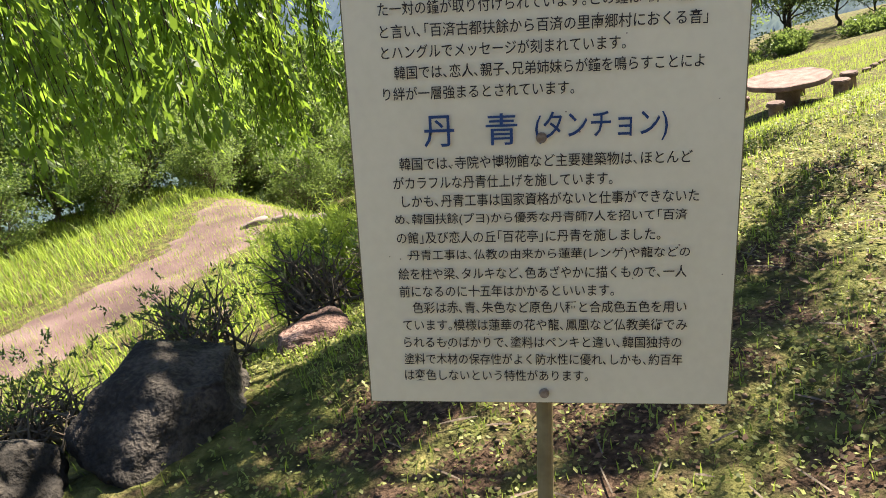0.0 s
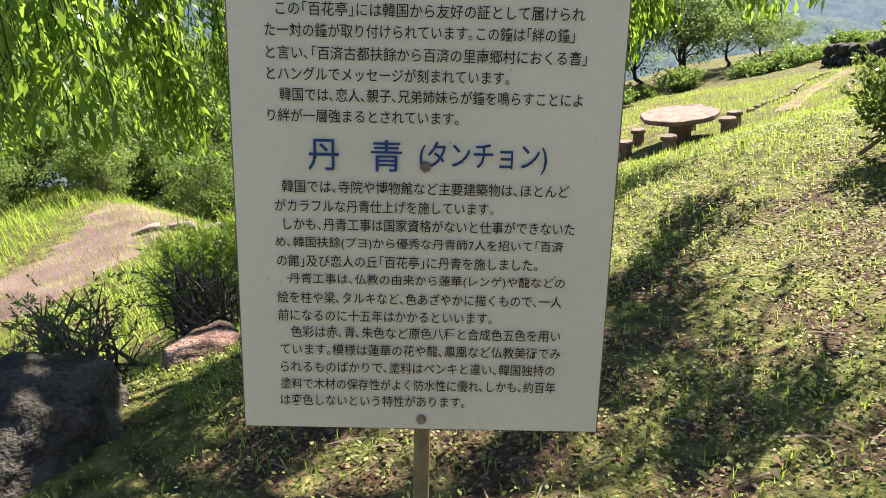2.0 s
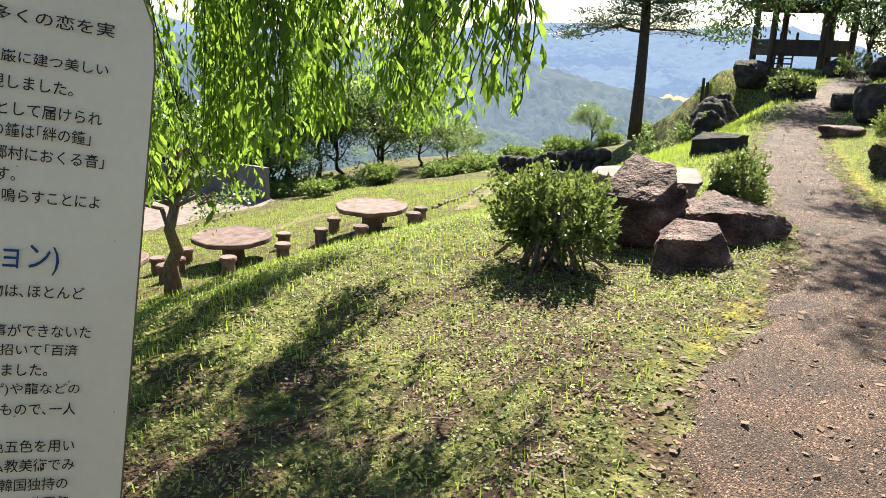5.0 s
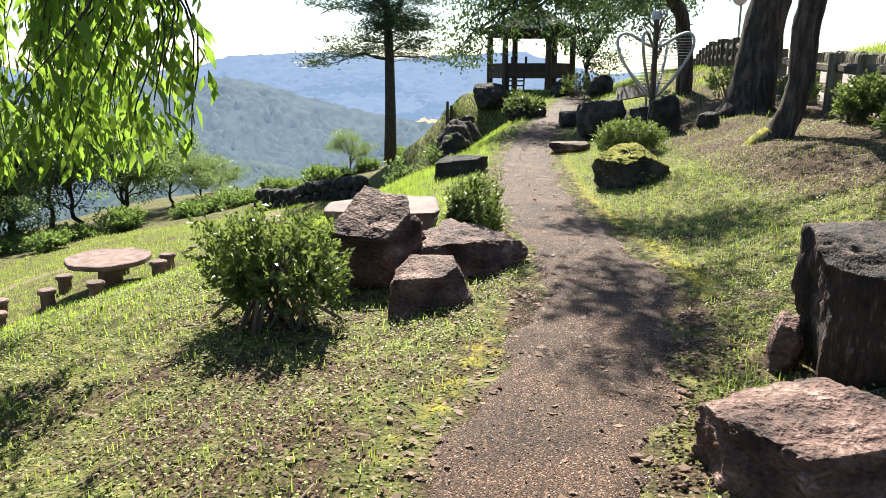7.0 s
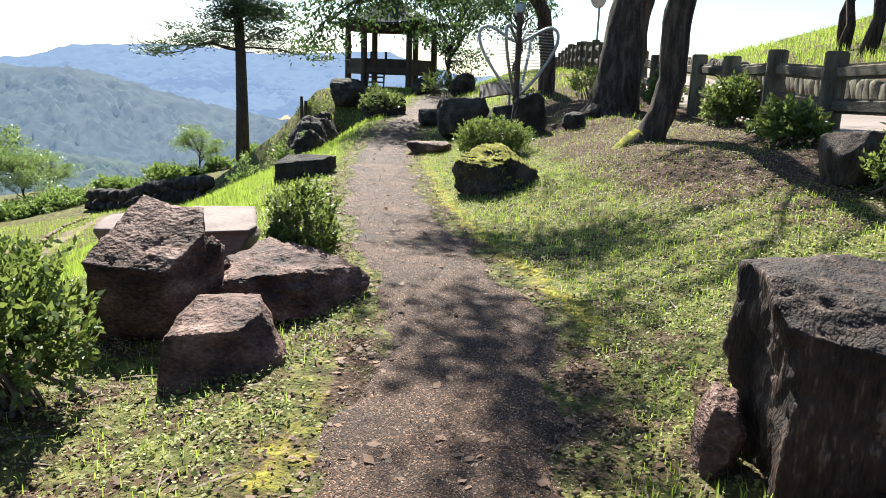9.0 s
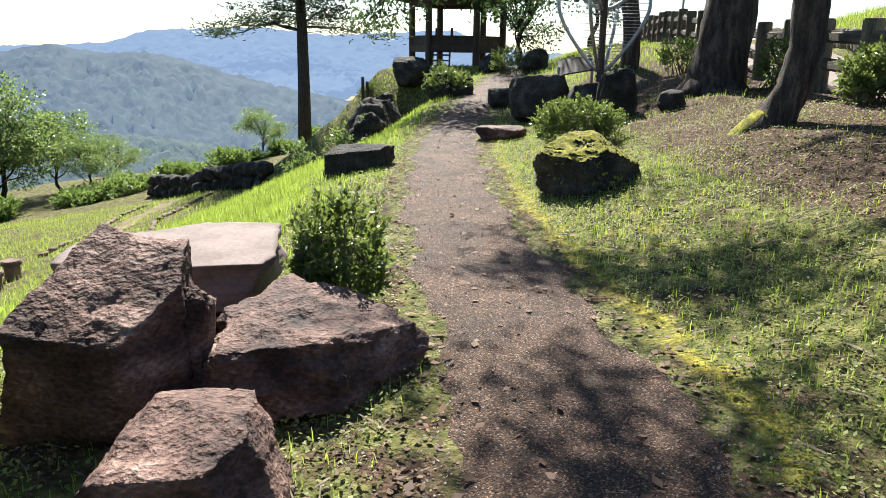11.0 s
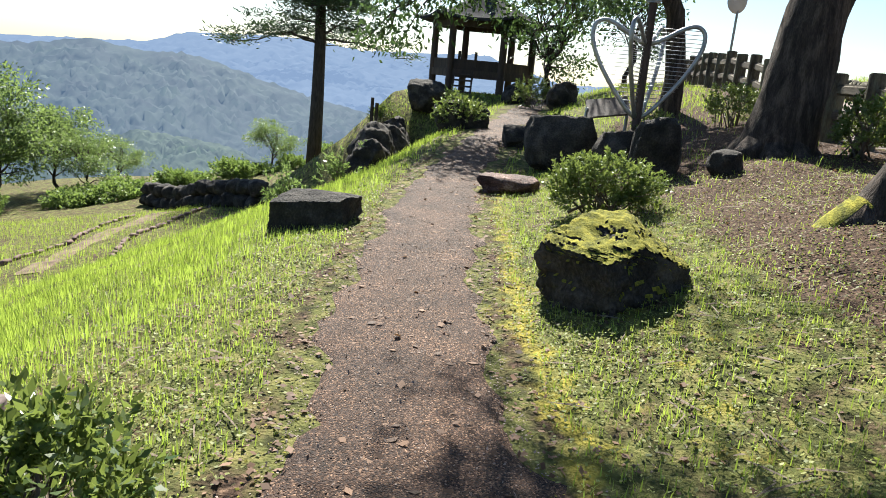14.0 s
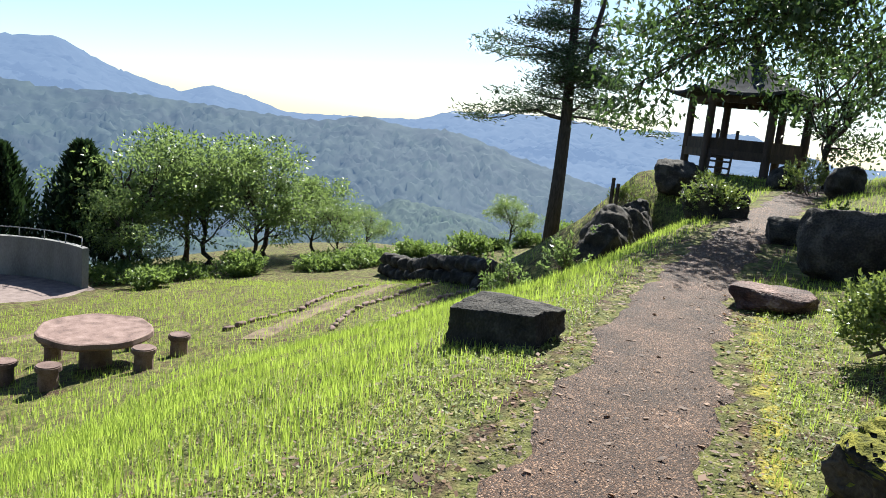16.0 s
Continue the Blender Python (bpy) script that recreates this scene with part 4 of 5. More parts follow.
# Last five crown clumps are unseen, added high up to shade the slope below.
right_tree("overhanging_tree", [(22.6, -2.5, 0.5), (22.6, -2.5, 1.8), (22.5, -2.3, 3.0), (22.3, -1.7, 3.9), (22.1, -0.7, 4.4), (21.9, 0.6, 4.5)], [0.24, 0.2, 0.18, 0.14, 0.12, 0.09],
           "dark tree whose long leafy limb reaches over the path", [(21.5, 3.7, 1.9), (21.7, 3.1, 2.5), (21.8, 2.3, 3.1), (22.2, 1.5, 3.1), (22.5, 0.6, 3.0), (22.9, -0.3, 2.8), (22.0, 2.5, 3.8), (22.5, 1.0, 4.0), (22.8, -1.4, 3.8), (21.4, 3.3, 3.3), (23.0, -3.0, 4.2), (23.5, -1.0, 6.8), (25.0, -1.8, 7.0), (26.5, -1.2, 7.0), (22.6, -2.2, 6.8), (24.2, -2.8, 7.0)], 15500, 95, 0.14, False)
tree = broadleaf("pavilion_tree", 4.6, 3.4, 4600, 101, 0.14, LEAF_DARK, "small leafy tree beside the pavilion", BARK, 0.1, 0.28)
plant(tree, 31.0, 0.25)
tree = broadleaf("pavilion_tree", 4.0, 3.0, 3200, 102, 0.14, LEAF_DARK, "slender tree on the grassy rise", BARK, 0.09, 0.4)
plant(tree, 33.5, -2.2)

# fruit trees and copse on the lower field
garden_tree = broadleaf("garden_tree", 4.6, 4.8, 6500, 111, 0.17, LEAF_TREE, "spreading leafy tree on the lower terrace", BARK, 0.13, 0.3)
plant(garden_tree, 37, 21, 0, 0.58)
for x, y, t, s in [(35, 24.5, 40, 1.0), (37, 25.5, 100, 1.2), (33.5, 26, 200, 1.1), (31, 27.5, 260, 1.25), (34, 28, 310, 1.2), (39, 24, 150, 0.8), (29, 26, 20, 0.7), (41, 22, 80, 0.5), (19, 31, 10, 1.1), (43, 14.5, 70, 0.5), (32, 30, 190, 1.0)]:
    replant(garden_tree, x, y, t, s)
forked = broadleaf("forked_tree", 4.2, 3.6, 3000, 113, 0.12, LEAF_TREE, "small forked tree beside the picnic tables", BARK_PALE, 0.17, 0.5)
plant(forked, 10.9, 12.6)
# woodland beyond the track
wood = broadleaf("woodland_tree", 7.5, 7.0, 11000, 121, 0.24, LEAF_WOOD, "dense woodland tree beyond the track", BARK_PALE, 0.16, 0.18, clumps=26)
plant(wood, -3, 27, 0, 0.62)
for x, y, t, s in [(0.5, 25, 50, 0.58), (3.2, 24.5, 130, 0.5), (6, 25.5, 200, 0.52), (9.5, 27, 280, 0.55), (-6, 24, 330, 0.6), (-1.5, 31, 80, 0.8), (3.5, 31, 170, 0.75), (8, 32, 20, 0.75), (13, 33, 250, 0.8), (-5.5, 32, 300, 0.85), (-10, 28, 10, 0.8), (1.8, 22, 100, 0.3), (-3.6, 21.5, 220, 0.36), (-8, 20, 190, 0.4), (18, 36, 50, 0.9), (11, 40, 310, 1.0), (2, 40, 40, 1.1), (-8, 40, 75, 1.1), (-1, 21.5, 15, 0.3), (4.6, 21.8, 65, 0.3), (-6, 22.5, 265, 0.34), (7.6, 23, 145, 0.34), (10.5, 24, 205, 0.36), (-4.5, 26, 120, 0.8), (1.5, 28, 15, 0.85), (5.5, 28, 75, 0.8), (-1.5, 27.5, 260, 0.75), (9, 29, 185, 0.85), (-8, 26, 45, 0.8), (12.5, 30, 95, 0.8), (-12, 24, 5, 0.8)]:
    replant(wood, x, y, t, s)


def conifer():
    r = np.random.default_rng(131)
    ob = tagged(new("conifer", None), "dark bushy conifer behind the stage wall", "tree")
    items = [tube_arrays([(0, 0, 0), (0, 0, 2), (0.05, 0, 5.2)], [0.16, 0.12, 0.03], 8)]
    n = 9000
    z = r.random(n) ** 0.8 * 4.9 + 0.3
    ang = r.uniform(0, 6.283, n)
    spike = 0.75 + 0.35 * np.sin(ang * 7 + z * 0.6)
    rad = 2.1 * np.clip(1 - (z / 5.6) ** 1.6, 0.05, 1) * spike * r.uniform(0.55, 1, n)
    p = np.stack([np.cos(ang) * rad, np.sin(ang) * rad, z], 1)
    d = np.stack([np.cos(ang) * 0.5, np.sin(ang) * 0.5, np.ones(n)], 1) + r.normal(0, 0.35, (n, 3))
    part("trunk", tubes("trunk", items, BARK), ob)
    v, f = leaf_quads(p, d, r.uniform(0.2, 0.4, n), 0.1, r)
    part("crown", mesh_np("crown", v, f, LEAF_CONIFER), ob)
    return plant(ob, 29.0, 29.0, 0, 1.1)


c0 = conifer()
replant(c0, 26.5, 31.0, 70, 1.1)
# trees on the bank beyond the lane
bank_tree = broadleaf("bank_tree", 7.5, 4.5, 4200, 141, 0.16, LEAF_TREE, "slim tree on the sunny bank above the lane", BARK, 0.17, 0.5)
plant(bank_tree, 22.5, -10.5)
for x, y, t, s in [(19.5, -11.0, 60, 1.0), (15.5, -12.0, 150, 1.1), (27, -12, 230, 1.0), (24.5, -10.8, 10, 0.8)]:
    replant(bank_tree, x, y, t, s)
r = np.random.default_rng(55)
for i in range(17):
    t = i / 16
    x, y = 27 + 16 * t + r.normal(0, 0.4), 24.5 - 11.5 * t + r.normal(0, 0.7)
    w = r.uniform(1.6, 4.2)
    shrub(x, y, w, w * r.uniform(0.7, 1.1), r.uniform(0.45, 1.2), 3000, 220 + i, LEAF_WOOD, "overgrown bush along the edge of the terrace", (0.13, 0.07), 8, 0.5)


# ---- information sign ----
def text_mesh(body, material, name="text"):
    cu = bpy.data.curves.new(name, "FONT")
    cu.body = body
    cu.size = 1.0
    cu.extrude = 0.0
    cu.offset = 0.006
    cu.resolution_u = 2
    tmp = bpy.data.objects.new(name, cu)
    scene.collection.objects.link(tmp)
    bpy.context.view_layer.update()
    me = bpy.data.meshes.new_from_object(tmp.evaluated_get(bpy.context.evaluated_depsgraph_get()))
    bpy.data.objects.remove(tmp)
    me.materials.clear(); me.materials.append(material)
    return me


def fit_text(me, u0, v0, u1, height):
    """Scale and place a line of writing between u0 and u1, its middle at v0."""
    co = np.empty(len(me.vertices) * 3, np.float32)
    me.vertices.foreach_get("co", co)
    co = co.reshape(-1, 3)
    lo, hi = co.min(0), co.max(0)
    sx = (u1 - u0) / max(1e-6, hi[0] - lo[0])
    sy = height / max(1e-6, hi[1] - lo[1])
    co[:, 0] = u0 + (co[:, 0] - lo[0]) * sx
    co[:, 1] = v0 + (co[:, 1] - (lo[1] + hi[1]) / 2) * sy
    co[:, 2] = 0.0125
    me.vertices.foreach_set("co", co.ravel())
    me.update()


def sign():
    N = Vector((-0.5966, -0.7933, 0.1214)).normalized()
    U = Vector((0.7782, -0.6088, -0.1540))
    U = (U - N * U.dot(N)).normalized()
    V = N.cross(U).normalized()
    O = Vector((0.9103, 0.6143, 0.8142))
    m = Matrix(((U.x, V.x, N.x, O.x), (U.y, V.y, N.y, O.y), (U.z, V.z, N.z, O.z), (0, 0, 0, 1)))
    ob = tagged(new("information_sign", None), "cream metal information sign with dark Japanese writing on a pole", "sign")
    ob.matrix_world = m
    out = [(-0.312, -0.019), (0.312, -0.019)]
    for k in range(15):
        t = k / 14 * math.pi
        c, s = math.cos(t), math.sin(t)
        out.append((0.312 * math.copysign(abs(c) ** 0.9, c), 0.78 + 0.22 * abs(s) ** 0.8))
    for nm, grow, z0, z1, mat_ in (("panel", 0.0, -0.006, 0.008, PANEL), ("rim", 0.0028, -0.009, 0.0045, RIM)):
        bm = bmesh.new()
        vs = [bm.verts.new((u * (1 + grow * 3.2), v + (grow if v > 0.3 else -grow), z0)) for u, v in out]
        f = bm.faces.new(vs)
        r = bmesh.ops.extrude_face_region(bm, geom=[f])
        for e in r["geom"]:
            if isinstance(e, bmesh.types.BMVert):
                e.co.z = z1
        bmesh.ops.recalc_face_normals(bm, faces=bm.faces[:])
        part(nm, bm_mesh(nm, bm, mat_), ob, "cream painted panel" if nm == "panel" else "thin dark edge")
    part("post", cyl("post", 0.015, 0.015, 2.0, POLE, 16, 0.0), ob, "brown painted steel pole", pose(0.001, 0.9, -0.026, 90))
    for v in (0.0, 0.450):
        part("bolt", cyl("bolt", 0.0095, 0.008, 0.009, BOLT, 12, 0.002), ob, "rusty bolt head", pose(0.0, v, 0.007))
    h = 0.0215
    lines = [("て多くの恋を実", 0.06, 0.828, 0.252), ("の地に百済古都扶餘(韓国)の落下巌に建つ美しい", -0.205, 0.766, 0.247),
             ("ンの舞台となった｢百花亭｣を再現しました｡", -0.205, 0.730, 0.200),
             ("この｢百花亭｣には韓国から友好の証として届けられ", -0.235, 0.691, 0.243),
             ("た一対の鐘が取り付けられています｡この鐘は｢絆の鐘｣", -0.253, 0.659, 0.229),
             ("と言い､｢百済古都扶餘から百済の里南郷村におくる音｣", -0.252, 0.625, 0.250),
             ("とハングルでメッセージが刻まれています｡", -0.252, 0.593, 0.130),
             ("韓国では､恋人､親子､兄弟姉妹らが鐘を鳴らすことによ", -0.233, 0.561, 0.248),
             ("り絆が一層強まるとされています｡", -0.253, 0.528, 0.052),
             ("韓国では､寺院や博物館など主要建築物は､ほとんど", -0.234, 0.414, 0.236),
             ("がカラフルな丹青仕上げを施しています｡", -0.246, 0.382, 0.113),
             ("しかも､丹青工事は国家資格がないと仕事ができないた", -0.233, 0.351, 0.249),
             ("め､韓国扶餘(プヨ)から優秀な丹青師7人を招いて｢百済", -0.247, 0.319, 0.232),
             ("の館｣及び恋人の丘｢百花亭｣に丹青を施しました｡", -0.246, 0.288, 0.191),
             ("丹青工事は､仏教の由来から蓮華(レンゲ)や龍などの", -0.227, 0.256, 0.239),
             ("絵を柱や梁､タルキなど､色あざやかに描くもので､一人", -0.247, 0.224, 0.235),
             ("前になるのに十五年はかかるといいます｡", -0.247, 0.192, 0.118),
             ("色彩は赤､青､朱色など原色八種と合成色五色を用い", -0.226, 0.162, 0.237),
             ("ています｡模様は蓮華の花や龍､鳳凰など仏教美術でみ", -0.245, 0.130, 0.239),
             ("られるものばかりで､塗料はペンキと違い､韓国独持の", -0.245, 0.098, 0.231),
             ("塗料で木材の保存性がよく防水性に優れ､しかも､約百年", -0.246, 0.066, 0.234),
             ("は変色しないという特性があります｡", -0.247, 0.035, 0.076)]
    for body, u0, v0, u1 in lines:
        me = text_mesh(body, INK)
        fit_text(me, u0, v0, u1, h)
        part("text_line", me, ob, "dark printed line of writing")
    for body, u0, u1 in (("丹", -0.190, -0.140), ("青", -0.089, -0.038), ("(タンチョン)", -0.010, 0.197)):
        me = text_mesh(body, BLUEINK)
        fit_text(me, u0, 0.466, u1, 0.051)
        part("title", me, ob, "large blue title characters")
    r = np.random.default_rng(8)
    for k in range(26):
        s = r.uniform(0.0008, 0.0018)
        part("spot", cyl("spot", s, s, 0.0006, BOLT, 8, 0.0), ob, "", pose(r.uniform(-0.3, 0.3), r.uniform(-0.01, 0.7), 0.0085))


sign()


# ---- log fence ----
FX, FY = [5, 10.3, 15, 18.6, 30, 48], [-5.2, -4.85, -4.5, -4.45, -4.5, -4.8]


def fence():
    ob = tagged(new("log_fence", None), "weathered log-style fence with thick round posts and two rails", "fence")
    pm = cyl("post", 0.135, 0.13, 1.28, POSTWOOD, 16, 0.016)
    xs = list(np.arange(7.18, 47, 1.47))
    tops = []
    for i, x in enumerate(xs):
        y = float(np.interp(x, FX, FY))
        z = land1(x, y) - 0.25
        part("post", pm, ob, at=pose(x, y, z, 0.8 * math.sin(i * 3), 0.8 * math.cos(i * 5), i * 47))
        tops.append((x, y, z))
    r = np.random.default_rng(2)
    for (x0, y0, z0), (x1, y1, z1) in zip(tops, tops[1:]):
        a = Vector((x0, y0, z0)); b = Vector((x1, y1, z1))
        L = (b - a).length
        ang = math.degrees(math.atan2(y1 - y0, x1 - x0)); tilt = -math.degrees(math.atan2(z1 - z0, math.hypot(x1 - x0, y1 - y0)))
        for h in (1.03, 0.66):
            mid = (a + b) / 2
            part("rail", box("rail", L - 0.16, 0.10, 0.17, RAILWOOD, 0.035, segs=3), ob, at=Matrix.Translation((mid.x, mid.y, mid.z + h + r.normal(0, 0.008))) @ pose(0, 0, 0, 0, tilt, ang))


fence()
# kerb wall with slanting stones at the foot of the far bank
kw = tagged(new("retaining_wall", None), "low mossy stone retaining wall beyond the lane", "wall", kind="structure")
r = np.random.default_rng(17)
stones = [rock_mesh("stone", (0.34, 0.3, 0.62), 150 + k, POSTWOOD, 4, 0.03, 0.95, 2) for k in range(4)]
for i, x in enumerate(np.arange(6, 34, 0.27)):
    y = -9.15 + float(path_mid(x))
    part("stone", stones[i % 4], kw, at=pose(x, y, land1(x, y) + 0.2 + r.normal(0, 0.02), 0, 28 + r.normal(0, 4), r.normal(0, 8)))


# ---- heart frame ----
def heart():
    """Two half-hearts of bent tube that meet on a post, one turned half towards the path, with wires across each."""
    ob = tagged(new("heart_frame", None), "heart-shaped steel tube frame strung with wires on a pole", "monument")
    x0, y0 = 17.3, -1.44
    ob.matrix_world = pose(x0, y0, land1(x0, y0) - 0.05, 0, 2, 4)
    part("pole", cyl("pole", 0.06, 0.055, 2.28, TIMBER, 14, 0.01), ob, "brown wooden pole", pose(0, 0, 0, 0, 0, 0))
    part("pole_cap", cyl("pole_cap", 0.11, 0.10, 0.16, STEEL, 16, 0.02), ob, "", pose(0, 0, 2.22))

    def lobe(wide):
        """From the notch at the top, over the shoulder and down to the point."""
        pts = []
        for i in range(33):
            a = math.pi * i / 32
            y = wide * (math.sin(a) ** 0.75) * (1.0 if a < 1.2 else 1 - 0.28 * (a - 1.2) / 1.94)
            z = 1.68 + 0.28 * math.sin(2 * a) if a < math.pi / 2 else 1.68 - 1.0 * ((a - math.pi / 2) / (math.pi / 2)) ** 1.15
            pts.append((0.0, y, z))
        return pts
    for wide, turn in ((0.76, 0), (-0.76, 0), (0.62, 62), (-0.62, 62)):
        pts = lobe(wide)
        hoop = part("lobe", tubes("lobe", [tube_arrays(pts, [0.03] * len(pts), 10)], STEEL), ob, "bent steel tube", pose(0, 0.02 if wide > 0 else -0.02, 0, 0, 0, turn))
        for j in range(20):
            z = 0.86 + j * 0.055
            yy = max(abs(p[1]) for p in pts if abs(p[2] - z) < 0.1)
            part("wire", tubes("wire", [tube_arrays([(0, 0, z), (0, math.copysign(yy * 0.5, wide), z), (0, math.copysign(yy * 0.98, wide), z)], [0.0045] * 3, 4)], STEEL), hoop)


heart()
pan = tagged(new("notice_board", None), "slanted metal information panel on short legs", "sign")
pan.matrix_world = pose(17.9, -1.05, land1(17.9, -1.05), 0, 0, 10)
part("plate", box("plate", 0.45, 0.62, 0.03, TIMBER, 0.006), pan, "grey metal plate", pose(0, 0, 0.78, -12, -32, 0))
for yy in (-0.3, 0.3):
    part("leg", cyl("leg", 0.025, 0.025, 0.75, STEEL, 10, 0.003), pan, at=pose(0.02, yy, 0))
mir = tagged(new("traffic_mirror", None), "round convex traffic mirror on a pole beside the lane", "mirror")
mir.matrix_world = pose(30.0, -4.85, land1(30.0, -4.85))
part("pole", cyl("pole", 0.035, 0.035, 2.5, STEEL, 12, 0.0), mir)
bm = bmesh.new(); bmesh.ops.create_uvsphere(bm, u_segments=24, v_segments=12, radius=1)
for v in bm.verts:
    v.co = Vector((v.co.x * 0.07, v.co.y * 0.3, v.co.z * 0.36))
part("mirror_face", bm_mesh("mirror_face", bm, ORANGE, True), mir, "pale round mirror housing", pose(0, 0.05, 2.5, 0, 0, 15))


# ---- pavilion ----
def pavilion():
    cx, cy = 33.6, 2.85
    z0 = land1(cx, cy) - 0.05
    ob = tagged(new("pavilion", None), "dark six-sided wooden pavilion on stilts with a tiled roof", "pavilion")
    ob.matrix_world = pose(cx, cy, z0)
    R = 1.75
    corner = [(-math.sin(radians(60 * k)) * R, math.cos(radians(60 * k)) * R) for k in range(6)]
    post = cyl("post", 0.13, 0.12, 2.5, TIMBER, 12, 0.01)
    for x, y in corner:
        part("post", post, ob, at=pose(x, y, 0))
    for k in range(6):
        (x0, y0), (x1, y1) = corner[k], corner[(k + 1) % 6]
        L = math.hypot(x1 - x0, y1 - y0); ang = math.degrees(math.atan2(y1 - y0, x1 - x0))
        mx, my = (x0 + x1) / 2, (y0 + y1) / 2
        part("floor_beam", box("floor_beam", L, 0.16, 0.26, TIMBER, 0.01), ob, at=pose(mx, my, 0.72, 0, 0, ang))
        part("eave_beam", box("eave_beam", L, 0.16, 0.24, TIMBER, 0.01), ob, at=pose(mx, my, 2.38, 0, 0, ang))
        part("railing", box("railing", L, 0.05, 0.34, TIMBER, 0.008), ob, at=pose(mx, my, 1.02, 0, 0, ang))
    bm = bmesh.new()
    f = bm.faces.new([bm.verts.new((x, y, 0.84)) for x, y in corner])
    bmesh.ops.extrude_face_region(bm, geom=[f])
    bm.normal_update()
    for v in bm.verts[6:]:
        v.co.z = 0.78
    part("deck", bm_mesh("deck", bm, TIMBER), ob)
    for yy in (-0.28, 0.28):
        part("newel", box("newel", 0.09, 0.09, 0.5, TIMBER, 0.01), ob, at=pose(-R * 0.88, yy + 0.3, 1.2))
    # curved roof
    v, fcs = [], []
    rings, seg = 9, 36
    for i in range(rings):
        t = i / (rings - 1)
        rad = 2.55 * (1 - t) + 0.14 * t
        zz = 2.42 + 1.25 * t ** 1.5 + 0.10 * (1 - t) ** 6
        for s in range(seg):
            a = s / seg * 2 * math.pi
            hexr = 1 / max(0.5, math.cos(((a + math.pi / 6) % (math.pi / 3)) - math.pi / 6))
            lift = 0.16 * (1 - t) ** 3 * (hexr - 1) / 0.155
            v.append((-math.sin(a + math.pi / 6) * rad * hexr * 0.9, math.cos(a + math.pi / 6) * rad * hexr * 0.9, zz + lift))
    for i in range(rings - 1):
        for s in range(seg):
            fcs.append((i * seg + s, i * seg + (s + 1) % seg, (i + 1) * seg + (s + 1) % seg, (i + 1) * seg + s))
    n0 = len(v)
    v += [(a, b, c - 0.09) for a, b, c in v[:seg]]
    v.append((0, 0, 2.5))
    for s in range(seg):
        fcs.append((s, n0 + s, n0 + (s + 1) % seg, (s + 1) % seg))
        fcs.append((n0 + s, n0 + seg, n0 + (s + 1) % seg))
    part("roof", mesh_np("roof", np.array(v), fcs, ROOFTILE), ob, "dark curved tile roof")
    prof = [(0, 0.2), (0.15, 0.22), (0.28, 0.12), (0.4, 0.2), (0.62, 0.16), (0.9, 0.03), (1.0, 0.01)]
    part("finial", tubes("finial", [tube_arrays([(0, 0, 3.62 + h * 0.85) for h, _ in prof], [q for _, q in prof], 14)], ROOFTILE), ob)
    lad = part("ladder", box("ladder", 0.05, 0.06, 0.85, TIMBER, 0.005), ob, "short wooden ladder", pose(-R - 0.12, 0.05, 0.4, 0, 16, 0))
    part("stile", box("stile", 0.05, 0.06, 0.85, TIMBER, 0.005), lad, at=pose(0, 0.62, 0))
    for k in range(4):
        part("rung", box("rung", 0.05, 0.6, 0.05, TIMBER, 0.005), lad, at=pose(0, 0.31, -0.3 + 0.2 * k))


pavilion()
for dy in (0, 0.14):
    p = tagged(new("stake", cyl("stake", 0.055, 0.05, 1.5 + dy, BARK, 10, 0.006)), "dark upright wooden stake on the outcrop", "post", "stakes")
    p.matrix_world = pose(27.6, 5.0 + dy, land1(27.6, 5.0) + 0.9)


# ---- picnic tables ----
def picnic_table():
    ob = tagged(new("picnic_table", None), "round log-style concrete picnic table", "table", "picnic tables")
    bm = bmesh.new()
    n = 28
    r = np.random.default_rng(6)
    prof = [(0.0, 0.74), (0.9, 0.74), (0.985, 0.755), (1.02, 0.74), (1.03, 0.66), (1.0, 0.62), (0.5, 0.6), (0.0, 0.6)]
    wob = 1 + 0.025 * np.sin(np.arange(n) * 2 * np.pi / n * 7 + 1) + 0.012 * r.normal(size=n)
    v, f = [], []
    for rad, z in prof:
        for s in range(n):
            a = s / n * 2 * math.pi
            v.append((math.cos(a) * rad * wob[s], math.sin(a) * rad * wob[s], z))
    for i in range(len(prof) - 1):
        for s in range(n):
            f.append((i * n + s, i * n + (s + 1) % n, (i + 1) * n + (s + 1) % n, (i + 1) * n + s))
    bm.free()
    part("tabletop", mesh_np("tabletop", np.array(v), f, TABLESTONE), ob, "reddish grey round top with a bark edge")
    part("pedestal", cyl("pedestal", 0.3, 0.27, 0.64, TABLESTONE, 18, 0.02), ob)
    return ob


def stool():
    ob = tagged(new("stool", None), "log-shaped concrete stool beside a picnic table", "stool", "stools round the picnic tables")
    part("stool_base", cyl("stool_base", 0.17, 0.16, 0.38, TABLESTONE, 16, 0.015, (0, 0, -0.04)), ob)
    part("seat", cyl("seat", 0.215, 0.21, 0.11, TABLESTONE, 18, 0.02, (0, 0, 0.34)), ob, "round seat with a bark edge")
    return ob


T0, S0 = picnic_table(), stool()
first = True
for k, (x, y) in enumerate([(17.05, 11.6), (13.75, 13.7), (11.0, 15.2)]):
    z = land1(x, y)
    m = pose(x, y, z - 0.02, 0, 0, k * 33)
    if first:
        T0.matrix_world = m
    else:
        copy_thing(T0, m)
    for j in range(6):
        a = radians(60 * j + 25 + 17 * k)
        sx, sy = x + 1.5 * math.cos(a), y + 1.5 * math.sin(a)
        m = pose(sx, sy, land1(sx, sy) - 0.02, 0, 0, j * 50)
        if first and j == 0:
            S0.matrix_world = m
        else:
            copy_thing(S0, m)
    first = False

